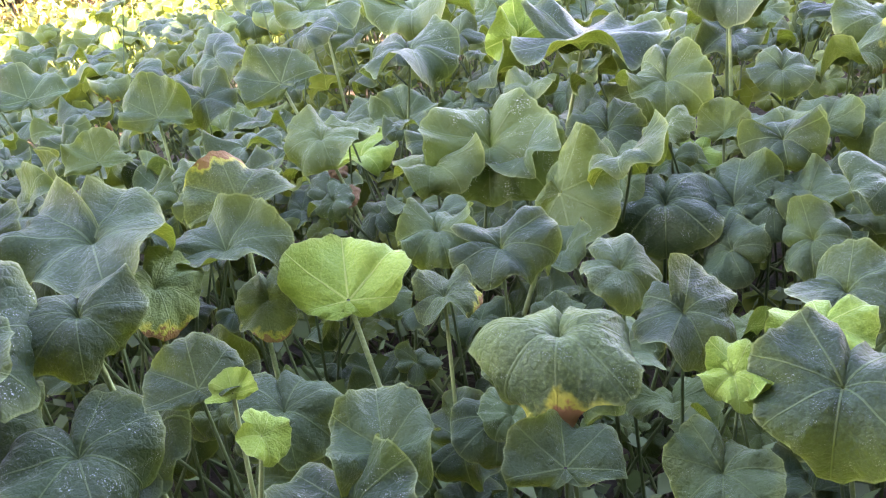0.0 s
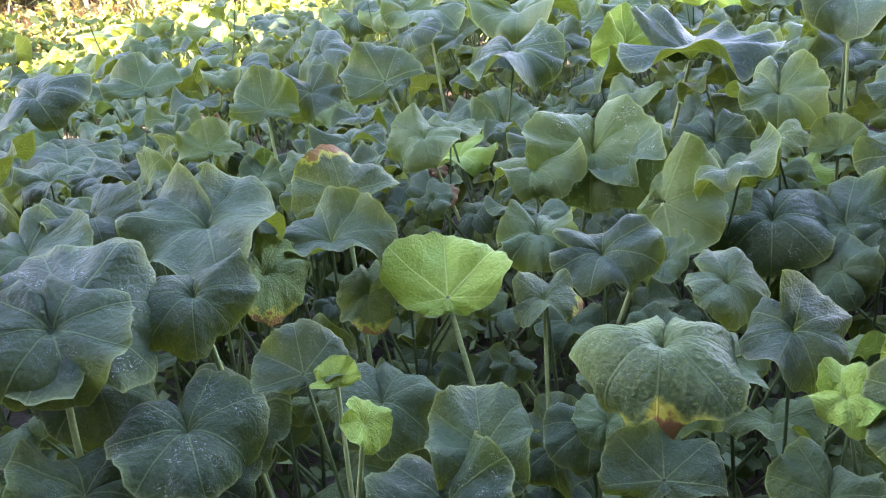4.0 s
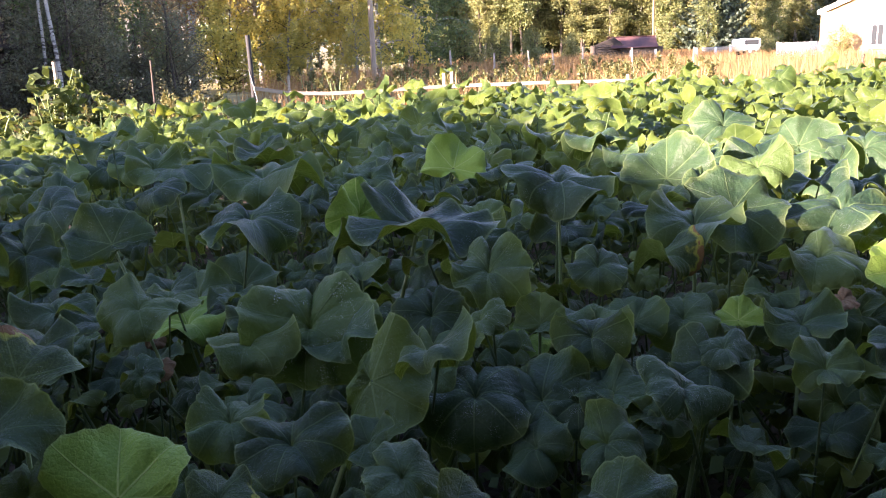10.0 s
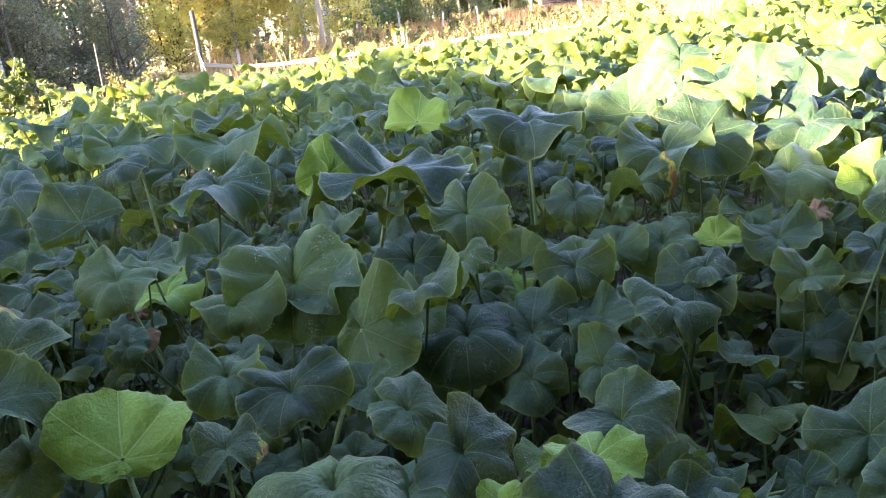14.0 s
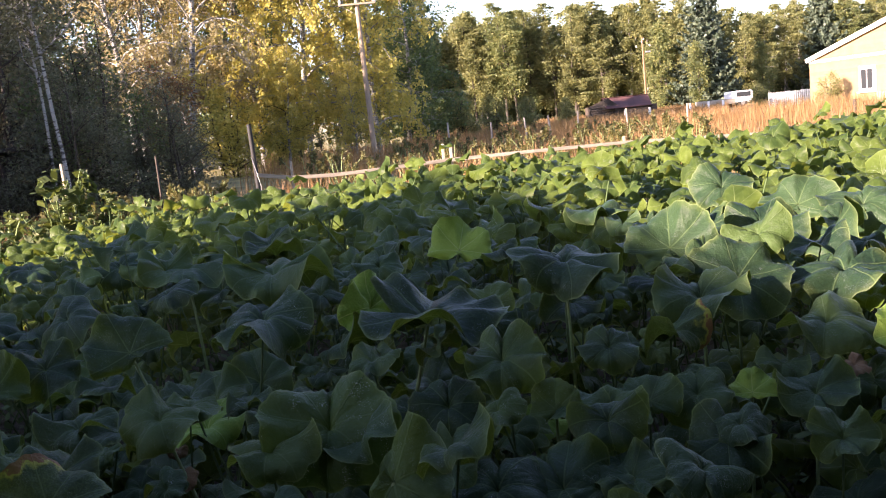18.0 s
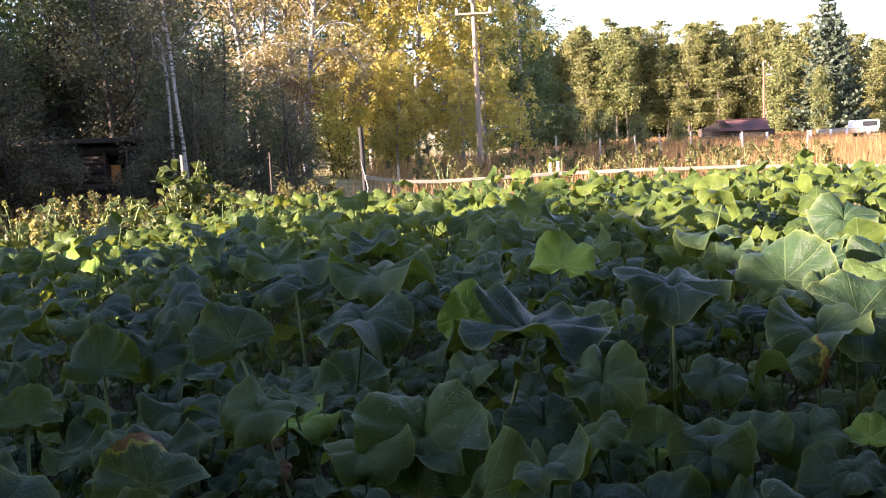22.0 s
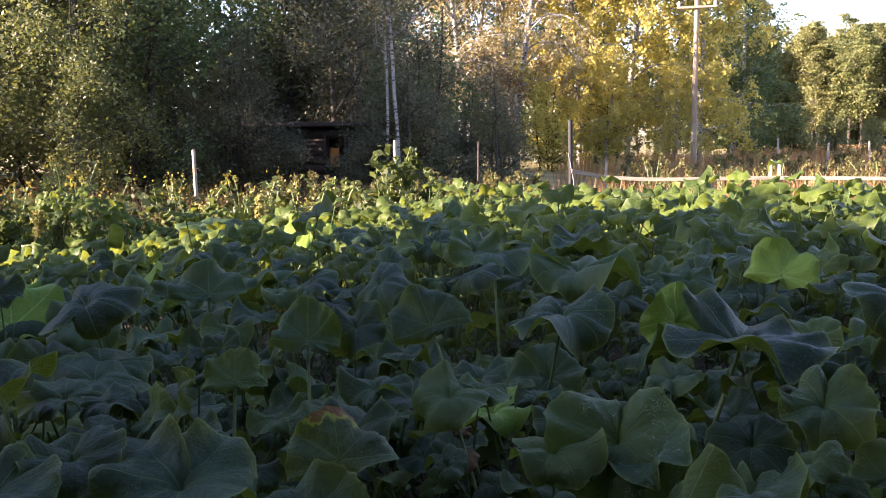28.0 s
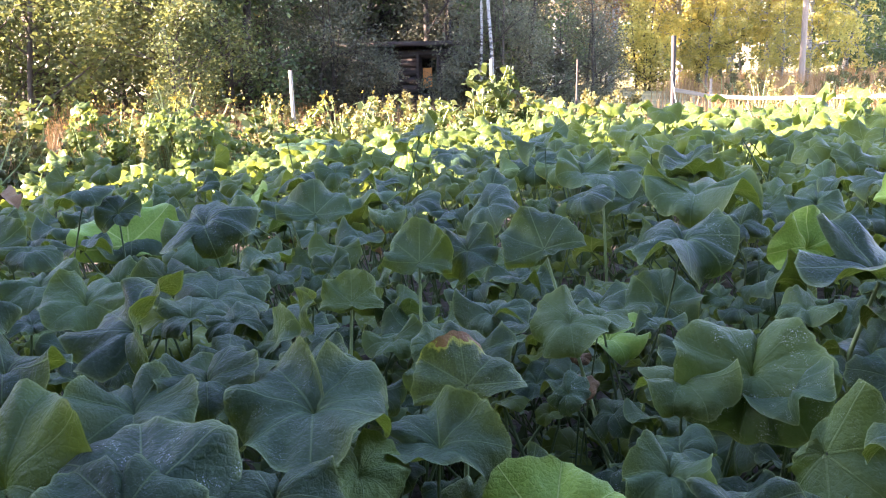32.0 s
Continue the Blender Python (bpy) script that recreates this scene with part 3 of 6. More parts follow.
def weeping_birch(name, label, seed, height, crown, trunk_r, leaves, count, size, low=0.15, droop=1.0, limbs=30, lean=0.02):
    """Pale trunk, limbs that rise and arch over, and leaves strung along hanging twigs that leave gaps between them."""
    rng = np.random.default_rng(seed)
    path, rad = limb(rng, (0, 0, -0.1), (rng.normal() * lean, rng.normal() * lean, 1.0), height, trunk_r, 12, 0.08, 0.04)
    wood, strands = [tube_arrays(path, rad, 8)], []
    path = np.array(path)
    for i in range(limbs):
        f = low + (0.96 - low) * (i + rng.uniform()) / limbs
        j = f * (len(path) - 1)
        a = min(int(j), len(path) - 2)
        p = path[a] + (path[a + 1] - path[a]) * (j - a)
        g = (f - low) / (1 - low)
        reach = crown * (0.45 + 0.75 * math.sin(math.pi * min(1.0, 0.25 + 0.72 * g)) ** 0.8) * rng.uniform(0.55, 1.1) * (1 - 0.35 * g)
        ang = i * 2.4 + rng.uniform(-0.5, 0.5)
        lp, lr = limb(rng, p, (math.cos(ang), math.sin(ang), rng.uniform(0.7, 1.5)), reach * 1.3, trunk_r * 0.26 * (1.1 - f) + 0.012, 7, -0.30, 0.07)
        wood.append(tube_arrays(lp, lr, 5))
        lp = np.array(lp)
        for _ in range(int(5 + 6 * reach / crown)):
            t = rng.uniform(0.3, 1.0) * (len(lp) - 1)
            b = min(int(t), len(lp) - 2)
            q = lp[b] + (lp[b + 1] - lp[b]) * (t - b) + rng.normal(size=3) * np.array((0.22, 0.22, 0.12))
            ln = rng.uniform(0.5, 1.0) * (0.5 + 1.5 * droop * rng.uniform() ** 0.7)
            tp, tr = limb(rng, q, rng.normal(size=3) * 0.5 + np.array((0, 0, 0.3 - 0.6 * droop)), ln, 0.009, 5, -0.35 * droop, 0.16)
            wood.append(tube_arrays(tp, tr, 3))
            strands.append((np.array(tp), ln))
    per = np.array([ln for _, ln in strands]) * rng.uniform(0.5, 1.5, len(strands))
    per = np.maximum(4, (count * per / per.sum()).astype(int))
    c = []
    for (tp, ln), m in zip(strands, per):
        t = rng.uniform(0.05, 1.0, m) * (len(tp) - 1)
        b = np.minimum(t.astype(int), len(tp) - 2)
        c.append(tp[b] + (tp[b + 1] - tp[b]) * (t - b)[:, None] + rng.normal(size=(m, 3)) * np.array((0.11, 0.11, 0.09)))
    c = np.concatenate(c)
    c[:, 2] = np.maximum(c[:, 2], 0.1)
    ob = thing(name, label, "tree")
    v, q = join_arrays(wood)
    part("trunk", fast_mesh("trunk", v, q, BIRCH_BARK, True), ob)
    v, q = leaf_quads(rng, c, size, 0.4, 0.5 * droop)
    tagged(part("crown", fast_mesh("crown", v, q, leaves), ob), kind="stuff")
    return ob


def spruce(name, label, seed, height, reach, count):
    rng = np.random.default_rng(seed)
    ob = thing(name, label, "tree")
    part("trunk", tube("trunk", [(0, 0, -0.1), (0, 0, height * 0.5), (0, 0, height)], [0.2, 0.12, 0.02], BARK, 7), ob)
    chunks, boughs = [], []
    z = height * 0.10
    while z < height * 0.985:
        f = z / height
        r = reach * (1 - f) ** 0.85 + 0.12
        turn = rng.uniform(0, 6.28)
        for k in range(7):
            a = turn + k * 0.9 + rng.uniform(-0.3, 0.3)
            ln = r * rng.uniform(0.65, 1.1)
            path = [(ln * s * math.cos(a), ln * s * math.sin(a), z - 0.30 * ln * math.sin(2.2 * s) + 0.22 * ln * s * s * s) for s in np.linspace(0, 1, 5)]
            boughs.append(tube_arrays(path, [0.035, 0.028, 0.02, 0.012, 0.005], 3))
            m = max(8, int(count * ln / (reach * height * 7)))
            s = rng.uniform(0.12, 1.0, m)
            c = np.stack([ln * s * math.cos(a), ln * s * math.sin(a), z - 0.30 * ln * np.sin(2.2 * s) + 0.22 * ln * s ** 3], 1)
            side = rng.normal(size=m) * 0.16 * ln * (1.15 - s)
            c += np.stack([-np.sin(a) * side, np.cos(a) * side, -np.abs(rng.normal(size=m)) * 0.10], 1)
            chunks.append(leaf_quads(rng, c, 0.34, 0.3, 0.6))
        z += height * 0.028 * rng.uniform(0.8, 1.2)
    v, q = join_arrays(boughs)
    tagged(part("branchwork", fast_mesh("branchwork", v, q, BARK, True), ob), kind="stuff")
    v, q = join_arrays(chunks)
    tagged(part("needles", fast_mesh("needles", v, q, NEEDLES), ob), kind="stuff")
    return ob


def put(ob, x, y, turn=0.0, scale=1.0):
    ob.matrix_basis = Matrix.LocRotScale((x, y, ground_height(x, y)), Euler((0, 0, turn)), (scale,) * 3)
    return ob


def again(ob, x, y, turn, scale):
    c = copy_thing(ob, pose(0, 0, 0))
    return put(c, x, y, turn, scale)

# ---- the unseen shading sheds, house, cabin and far things ----
# Added out of view; ridge and gable set where the patch's shadow ends.
shadow_shed = build_unseen_shed((-10.65, 0.5, 0), 0.0, 2.4, 12.0, 3.2, 5.06, OLD_WOOD)
# Unseen lean-to, added to keep sky light off the near left leaves.
part("lean_to_wall", (box(0.12, 7.0, 2.3, (7.2, -2.9, 1.15), 0), DARK_WOOD), shadow_shed)
part("lean_to_roof", (box(6.25, 7.0, 0.05, (0, 0, 0), 0), STEEL), shadow_shed, m=pose(4.25, -2.9, 3.3, 0, math.degrees(math.atan2(1.9, 5.95)), 0))
# Unseen, added behind the camera to block sky light; dark to cut bounce.
sky_block_shed = build_unseen_shed((10.6, -3.15, 0), radians(-90), 5.0, 12.4, 6.4, 7.6, DARK_WOOD)
# Unseen wing, added to block more sky at the left.
part("wing_wall", (slab([(-10.0, 0), (-1.82, 0), (-1.82, 2.0), (-10.0, 4.5)], 0.12), DARK_WOOD), sky_block_shed, m=sky_block_shed.matrix_basis.inverted() @ pose(0, -0.78, 0))


def lapped_wall(parent, width, height, rise, peak, mat):
    """Gable wall of horizontal cladding boards, each a shallow lap."""
    z, step = 0.0, 0.2
    while z < rise - 0.05:
        def span(h):
            if h <= height:
                return 0.0, width
            f = (h - height) / (rise - height)
            return f * peak, width - f * (width - peak)
        (a, b), (c, d) = span(z), span(min(z + step, rise - 0.01))
        bm = bmesh.new()
        lo = [bm.verts.new(p) for p in ((a, -0.025, z), (b, -0.025, z), (d, -0.008, z + step), (c, -0.008, z + step), (a, 0.1, z), (b, 0.1, z), (d, 0.1, z + step), (c, 0.1, z + step))]
        for f in ((0, 1, 2, 3), (5, 4, 7, 6), (1, 0, 4, 5), (3, 2, 6, 7), (0, 3, 7, 4), (2, 1, 5, 6)):
            bm.faces.new([lo[i] for i in f])
        part("cladding_board", (bm, mat), parent)
        z += step


def window_unit(parent, x, z, w, h, sashes=2):
    """White frame, dark panes, sill; set into the face y = 0 of its house."""
    frame_ob = part("window", (box(w + 0.3, 0.08, h + 0.3, (x + w / 2, -0.05, z + h / 2), 0.01), WHITE_PAINT), parent, "white-framed window")
    for i in range(sashes):
        pw = w / sashes - 0.06
        part("pane", (box(pw, 0.02, h - 0.06, (x + 0.03 + pw / 2 + i * (pw + 0.06), -0.096, z + h / 2), 0), GLASS_DARK), frame_ob)
    part("sill", (box(w + 0.4, 0.16, 0.05, (x + w / 2, -0.12, z - 0.17), 0.01), WHITE_PAINT), frame_ob)


def build_house():
    h = thing("house", "single-storey tan house with white gable trim and two windows", "house", (28.83, 50.0, 0))
    h.rotation_euler = (0, 0, math.atan2(-0.975, 0.223))
    W, E, R, P, D = 12.6, 2.72, 4.5, 6.6, 9.0
    part("foundation", (box(W, D, 0.3, (W / 2, D / 2, 0.15), 0.02), OLD_WOOD), h)
    lapped_wall(h, W, E, R, P, BRICK_TAN)
    for x in (0.06, W - 0.06):
        part("side_wall", (box(0.12, D - 0.3, E - 0.3, (x, D / 2 + 0.1, E / 2 + 0.1), 0.01), BRICK_TAN), h)
    part("back_wall", (slab([(0, 0), (W, 0), (W, E), (P, R), (0, E)], 0.12), BRICK_TAN), h, m=pose(0, D - 0.12, 0))
    for (xa, za), (xb, zb) in (((-0.08, E - 0.02), (P, R + 0.06)), ((P, R + 0.06), (W + 0.12, E - 0.02))):
        run, ang = math.hypot(xb - xa, zb - za), math.atan2(zb - za, xb - xa)
        roof = part("roof", (box(run, D + 0.3, 0.10, (0, 0, 0), 0.01), STEEL), h, "grey sheet roof", Matrix.Translation(((xa + xb) / 2, D / 2 - 0.05, (za + zb) / 2 + 0.06)) @ pose(0, 0, 0, 0, -math.degrees(ang), 0))
        part("bargeboard", (box(run, 0.05, 0.26, (0, -D / 2 - 0.175, -0.06), 0.01), WHITE_PAINT), roof, "white bargeboard")
    part("trim_band", (box(W, 0.05, 0.16, (W / 2, -0.05, E - 0.1), 0.01), WHITE_PAINT), h, "white trim band")
    window_unit(h, 3.95, 0.76, 0.85, 1.12)
    window_unit(h, 8.85, 0.79, 0.78, 1.08)
    part("gable_panel", (box(0.9, 0.05, 1.0, (6.3, -0.04, 3.1), 0.01), BRICK_TAN), h)
    part("door", (box(0.95, 0.06, 1.95, (11.4, -0.05, 1.05), 0.01), DARK_WOOD), h, "dark wooden door")
    part("porch_roof", (box(2.4, 1.6, 0.1, (11.6, -0.8, 2.25), 0.01), DARK_WOOD), h)
    for x in (10.55, 12.65):
        part("porch_post", (box(0.1, 0.1, 2.2, (x, -1.5, 1.1), 0.01), DARK_WOOD), h)
    part("chimney", (box(0.4, 0.4, 1.3, (11.0, 3.5, 3.7), 0.01), WHITE_PAINT), h, "white chimney")
    part("aerial_mast", tube("aerial_mast", [(8.5, 5, 3.4), (8.5, 5, 6.6)], [0.03, 0.03], STEEL), h)
    part("aerial_arm", tube("aerial_arm", [(7.6, 5, 6.55), (9.6, 5, 6.6)], [0.03, 0.03], STEEL), h)


build_house()


def build_cabin():
    """Low log cabin with a rusty red roof."""
    c = thing("cabin", "low dark log cabin with a rusty red sheet roof", "cabin", (22.6, 75.0, 0))
    c.rotation_euler = (0, 0, radians(-12))
    for i in range(6):
        part("log", tube("log", [(0, 0, 0.12 + 0.2 * i), (2.2, 0, 0.12 + 0.2 * i)], [0.11, 0.11], DARK_WOOD, 8), c)
    part("side_wall", (box(0.2, 5.0, 1.2, (2.2, 2.5, 0.6), 0.02), DARK_WOOD), c)
    part("side_wall", (box(0.2, 5.0, 1.2, (0.0, 2.6, 0.6), 0.02), DARK_WOOD), c)
    part("front_wall", (box(3.6, 0.2, 1.0, (3.9, -0.2, 0.5), 0.02), DARK_WOOD), c)
    part("gable", (slab([(-0.3, 1.2), (2.4, 1.2), (1.5, 1.9)], 0.1), DARK_WOOD), c)
    for k in range(6):
        part("roof_sheet", (box(0.68, 2.2, 0.04, (1.6 + 0.66 * k, 0.4, 1.38), 0.01, Matrix.Rotation(radians(24), 4, "X")), RUST_ROOF), c)
    part("back_roof", (box(4.2, 2.4, 0.04, (3.2, 2.6, 1.5), 0.01, Matrix.Rotation(radians(-20), 4, "X")), RUST_ROOF), c)


build_cabin()


def build_truck():
    t = thing("truck", "white lorry parked beyond the picket fence", "truck", (33.9, 70.0, 0))
    part("cab", (box(1.7, 2.0, 1.0, (0.0, 0, 0.85), 0.12), WHITE_PAINT), t)
    part("windscreen", (box(1.2, 0.04, 0.4, (0.0, -1.0, 1.05), 0.01), GLASS_DARK), t)
    part("flatbed", (box(2.6, 2.1, 0.42, (-2.1, 0, 0.55), 0.03), PALE_WOOD), t)
    for x in (-2.8, -0.1):
        for y in (-0.85, 0.85):
            bm = bmesh.new()
            bmesh.ops.create_cone(bm, cap_ends=True, segments=18, radius1=0.4, radius2=0.4, depth=0.26, matrix=pose(x, y, 0.36, 90))
            wheel = part("wheel", (bm, RUBBER), t)
            bm = bmesh.new()
            bmesh.ops.create_cone(bm, cap_ends=True, segments=14, radius1=0.2, radius2=0.17, depth=0.29, matrix=pose(x, y, 0.36, 90))
            part("rim", (bm, STEEL), wheel)


build_truck()


def build_box_hive():
    b = thing("beehive", "white-painted box beehive standing on the grass", "beehive", (31.6, 42.0, 0))
    part("body", (box(0.95, 0.95, 0.85, (0, 0, 0.55), 0.02), WHITE_PAINT), b)
    part("lid", (box(1.1, 1.1, 0.12, (0, 0, 1.04), 0.02), WHITE_PAINT), b)
    part("stand", (box(0.5, 0.5, 0.3, (0, 0, 0.12), 0.01), OLD_WOOD), b)


build_box_hive()


def build_pickets():
    fence = thing("picket_fence", "whitish vertical picket fence beside the house", "fence", (29.3, 56.0, 0))
    n = 22
    for i in range(n):
        part("picket", (box(0.11, 0.03, 0.95 + 0.12 * random.random(), (i * 0.145, 0, 0.5), 0.01), WHITE_PAINT), fence)
    for z in (0.3, 0.75):
        part("crossbar", (box(n * 0.145, 0.05, 0.07, (n * 0.0725, 0.05, z), 0.005), OLD_WOOD), fence)
    low = thing("picket_fence", "low grey picket fence along the house wall", "fence", (29.4, 44.6, 0))
    low.rotation_euler = (0, 0, math.atan2(-0.975, 0.223))
    for i in range(24):
        part("picket", (box(0.08, 0.025, 0.55 + 0.1 * random.random(), (i * 0.2, 0, 0.28), 0.005), OLD_WOOD), low)
    part("crossbar", (box(4.8, 0.04, 0.05, (2.35, 0.035, 0.3), 0.005), OLD_WOOD), low)


build_pickets()


def power_pole(x, y, height, lean, arm, mat, label):
    p = thing("power_pole", label, "pole", (x, y, 0))
    p.rotation_euler = (0, radians(lean), 0)
    part("pole", tube("pole", [(0, 0, -0.2), (0, 0, height * 0.6), (0, 0, height)], [0.115, 0.10, 0.08], mat, 10), p)
    if arm:
        part("crossarm", (box(1.5, 0.08, 0.08, (0.0, -0.13, height - 0.95), 0.01), mat), p)
    for i, (dx, z) in enumerate(((-0.68, height - 0.9), (0.68, height - 0.9), (0.11, height - 0.25), (-0.11, height - 0.5))):
        part("insulator", tube("insulator", [(dx, -0.14, z), (dx, -0.14, z + 0.1), (dx, -0.14, z + 0.18)], [0.05, 0.06, 0.03], WHITE_PAINT, 8), p, "white porcelain insulator")
    return p


power_pole(1.57, 36.0, 7.35, -0.5, True, POLE_PALE, "pale weathered wooden power pole with a crossarm")
p2 = power_pole(30.7, 83.0, 7.4, -0.4, False, POLE_BROWN, "brownish wooden power pole beyond the meadow")
part("lamp_head", (box(0.5, 0.25, 0.16, (0.5, 0, 6.0), 0.03), STEEL), p2, "grey street lamp head")
part("lamp_arm", tube("lamp_arm", [(0, 0, 5.8), (0.45, 0, 6.0)], [0.03, 0.03], STEEL), p2)


# ---- the rail and its posts ----
def build_rail():
    f = thing("rail_fence", "pale board rail sagging between posts at the field edge", "fence", (-1.06, 12.1, 0))
    pts = ((0.0, 0.0, 0.96), (0.44, 0.25, 0.865), (1.0, 0.4, 0.832), (1.5, 0.5, 0.832), (2.72, 0.8, 0.848), (4.1, 0.95, 0.838), (5.6, 1.1, 0.81), (8.2, 1.2, 0.70))
    for i in range(len(pts) - 1):
        a, b = Vector(pts[i]), Vector(pts[i + 1])
        d = b - a
        bm = box(d.length + 0.03, 0.022, 0.052, (0, 0, 0), 0.004)
        part("rail_board", (bm, PALE_WOOD), f, m=Matrix.Translation((a + b) / 2 + Vector((0, -0.002 * (i % 2), 0))) @ d.to_track_quat("X", "Z").to_matrix().to_4x4())
    for x, y, top, w in ((0.44, 0.29, 1.09, 0.035), (2.68, 0.84, 1.09, 0.045), (2.80, 0.86, 1.09, 0.045), (5.6, 1.15, 0.9, 0.04)):
        part("post", (box(w, w, top + 0.15, (x, y + 0.03, top / 2 - 0.07), 0.006), PALE_WOOD), f)
    tall = part("tall_post", tube("tall_post", [(-0.01, 0.05, -0.1), (-0.03, 0.05, 1.0), (-0.045, 0.05, 1.66)], [0.03, 0.03, 0.032], RUBBER, 8), f, "tall dark post at the rail's end")
    part("wire", tube("wire", [(-0.06, 0.02, 1.2), (0.02, 0.02, 0.8), (-0.02, 0.0, 0.6)], [0.006] * 3, STEEL, 5), tall)


build_rail()


def stake(x, y, height, r, mat, label, lean=(0.0, 0.0)):
    s = thing("stake", label, "stake", (x, y, 0), "garden stakes")
    part("shaft", tube("shaft", [(0, 0, -0.1), (lean[0] * 0.5, lean[1] * 0.5, height * 0.5), (lean[0], lean[1], height)], [r, r, r * 0.9], mat, 7), s)


stake(-4.97, 8.9, 1.31, 0.022, PALE_WOOD, "pale wooden stake at the field edge", (-0.03, 0))
stake(-2.80, 9.5, 1.40, 0.022, PALE_WOOD, "pale wooden stake behind the climbing plant", (-0.02, 0))
stake(-1.95, 9.9, 1.38, 0.012, DARK_WOOD, "thin grey stake among the weeds", (0.01, 0))
stake(15.85, 25.0, 0.8, 0.06, DARK_WOOD, "dark wooden post in the meadow")
for x, h, l in ((3.96, 1.35, -0.03), (5.44, 1.2, 0.02), (6.74, 1.25, -0.1), (7.61, 1.25, -0.12), (8.58, 1.3, 0.0), (10.4, 1.2, -0.05), (12.6, 1.15, 0.02)):
    stake(x, 30.0 + 0.2 * l, h, 0.035, OLD_WOOD, "grey leaning fence post in the dry meadow", (l, 0))
for x in (25.4, 26.8, 27.9, 22.4, 20.6):
    stake(x, 60.0, 0.85, 0.09, WHITE_PAINT, "short whitewashed post in the meadow")


def build_track():
    """Pale trodden track across the grass in front of the house."""
    verts, faces, n = [], [], 40
    for i in range(n + 1):
        s = i / n
        x, y = 11.5 + 22.0 * s, 29.0 - 4.6 * s + 0.8 * math.sin(4 * s)
        for o in (-0.55, -0.18, 0.18, 0.55):
            px, py = x + 0.2 * o, y + 0.98 * o
            verts.append((px, py, ground_height(px, py) + (0.02 if abs(o) > 0.3 else 0.045)))
    for i in range(n):
        b = i * 4
        faces += [(b + k, b + 4 + k, b + 5 + k, b + 1 + k) for k in range(3)]
    mat = plain_material("trodden_earth", (0.28, 0.24, 0.18), (0.44, 0.38, 0.29), 4.0, 0.95, 0.5)
    tagged(new("track", mesh_from("track", verts, faces, mat)), "pale trodden earth track through mown grass", "track", kind="structure")


build_track()

# ---- log hut among the trees ----
def build_hut():
    h = thing("log_hut", "dark log hut half hidden under the trees", "hut", (-9.4, 19.0, 0))
    L, H = 3.7, 1.62
    for i in range(8):
        z = 0.12 + 0.2 * i
        for a, b in ((0, 2.05), (2.6, L)) if 3 <= i <= 6 else ((0, L),):
            part("log", tube("log", [(a, 0, z), (b, 0, z)], [0.11, 0.11], DARK_WOOD, 8), h)
    for x in (0.0, L):
        part("side_wall", (box(0.2, 2.6, H, (x, 1.4, H / 2), 0.02), DARK_WOOD), h)
    part("back_wall", (box(L - 0.3, 0.2, H, (L / 2, 2.7, H / 2), 0.02), DARK_WOOD), h)
    for x in (2.08, 2.57):
        part("window_frame", (box(0.07, 0.2, 0.85, (x, -0.07, 1.08), 0.01), DARK_WOOD), h)
    part("lintel", (box(0.6, 0.2, 0.07, (2.32, -0.07, 1.53), 0.01), DARK_WOOD), h)
    # Board added only to carry the sunlit orange spot.
    part("inner_board", (box(0.22, 0.04, 0.45, (2.22, 0.1, 0.98), 0.01), ORANGE_SUN_SPOT), h, "orange sunlit spot in the window, put in as a coloured board")
    part("roof", (box(L + 0.7, 3.6, 0.1, (L / 2, 1.3, H + 0.12), 0.02), DARK_WOOD), h)


build_hut()

# ---- trees ----
dark_a = tree("broadleaf_tree", "dense dark green broadleaf tree in shade", 11, 7.5, 2.6, 0.11, BARK, FOLIAGE_DARK, 15000, 0.088, low=0.06, stems=3, fill=0.7)
put(dark_a, -9.9, 15.4)
dark_b = tree("broadleaf_tree", "dark shrubby broadleaf tree with pale speckled leaves", 12, 6.5, 2.2, 0.09, BARK, FOLIAGE_GREY, 13000, 0.080, low=0.04, stems=4, fill=0.75)
put(dark_b, -4.8, 18.8, 0.0, 0.66)
green_a = tree("willow_tree", "green willow with yellowing tips at the field edge", 13, 7.0, 2.6, 0.055, BARK, FOLIAGE_GREEN, 16000, 0.090, low=0.05, stems=3, fill=0.55)
put(green_a, -10.8, 14.6)
dark_far = tree("broadleaf_tree", "dark green broadleaf tree of the wood, repeated unseen for shade", 14, 7.5, 2.7, 0.11, BARK, FOLIAGE_DARK, 2500, 0.205, low=0.05, stems=3, fill=0.9, limbs=18)
put(dark_far, -14.0, 23.0, 1.0, 1.2)
grey_far = tree("broadleaf_shrub", "dull grey-green shrub under the trees", 15, 6.0, 2.2, 0.08, BARK, FOLIAGE_GREY, 2700, 0.16, low=0.04, stems=4, fill=0.9, limbs=18)
put(grey_far, -11.0, 22.0, 1.0, 0.7)
for x, y, r, s in ((-9.8, 22.5, 1.1, 1.15), (-13.2, 18.0, 2.0, 1.25), (-16.5, 17.0, 4.0, 1.3), (-9.0, 25.5, 0.4, 1.3)):
    again(dark_a, x, y, r, s)
for x, y, r, s in ((-8.6, 23.5, 2.2, 1.0), (-3.7, 20.5, 4.4, 0.48), (-7.3, 20.0, 3.1, 1.0), (-9.8, 24.0, 0.9, 1.2)):
    again(dark_b, x, y, r, s)
# The last copy, at x -19, is added to shade the left weeds.
for x, y, r, s in ((-13.4, 12.6, 1.0, 1.0), (-9.2, 12.4, 2.6, 0.62), (-12.0, 15.5, 3.9, 1.1), (-19.0, 11.5, 0.7, 1.1)):
    again(green_a, x, y, r, s)
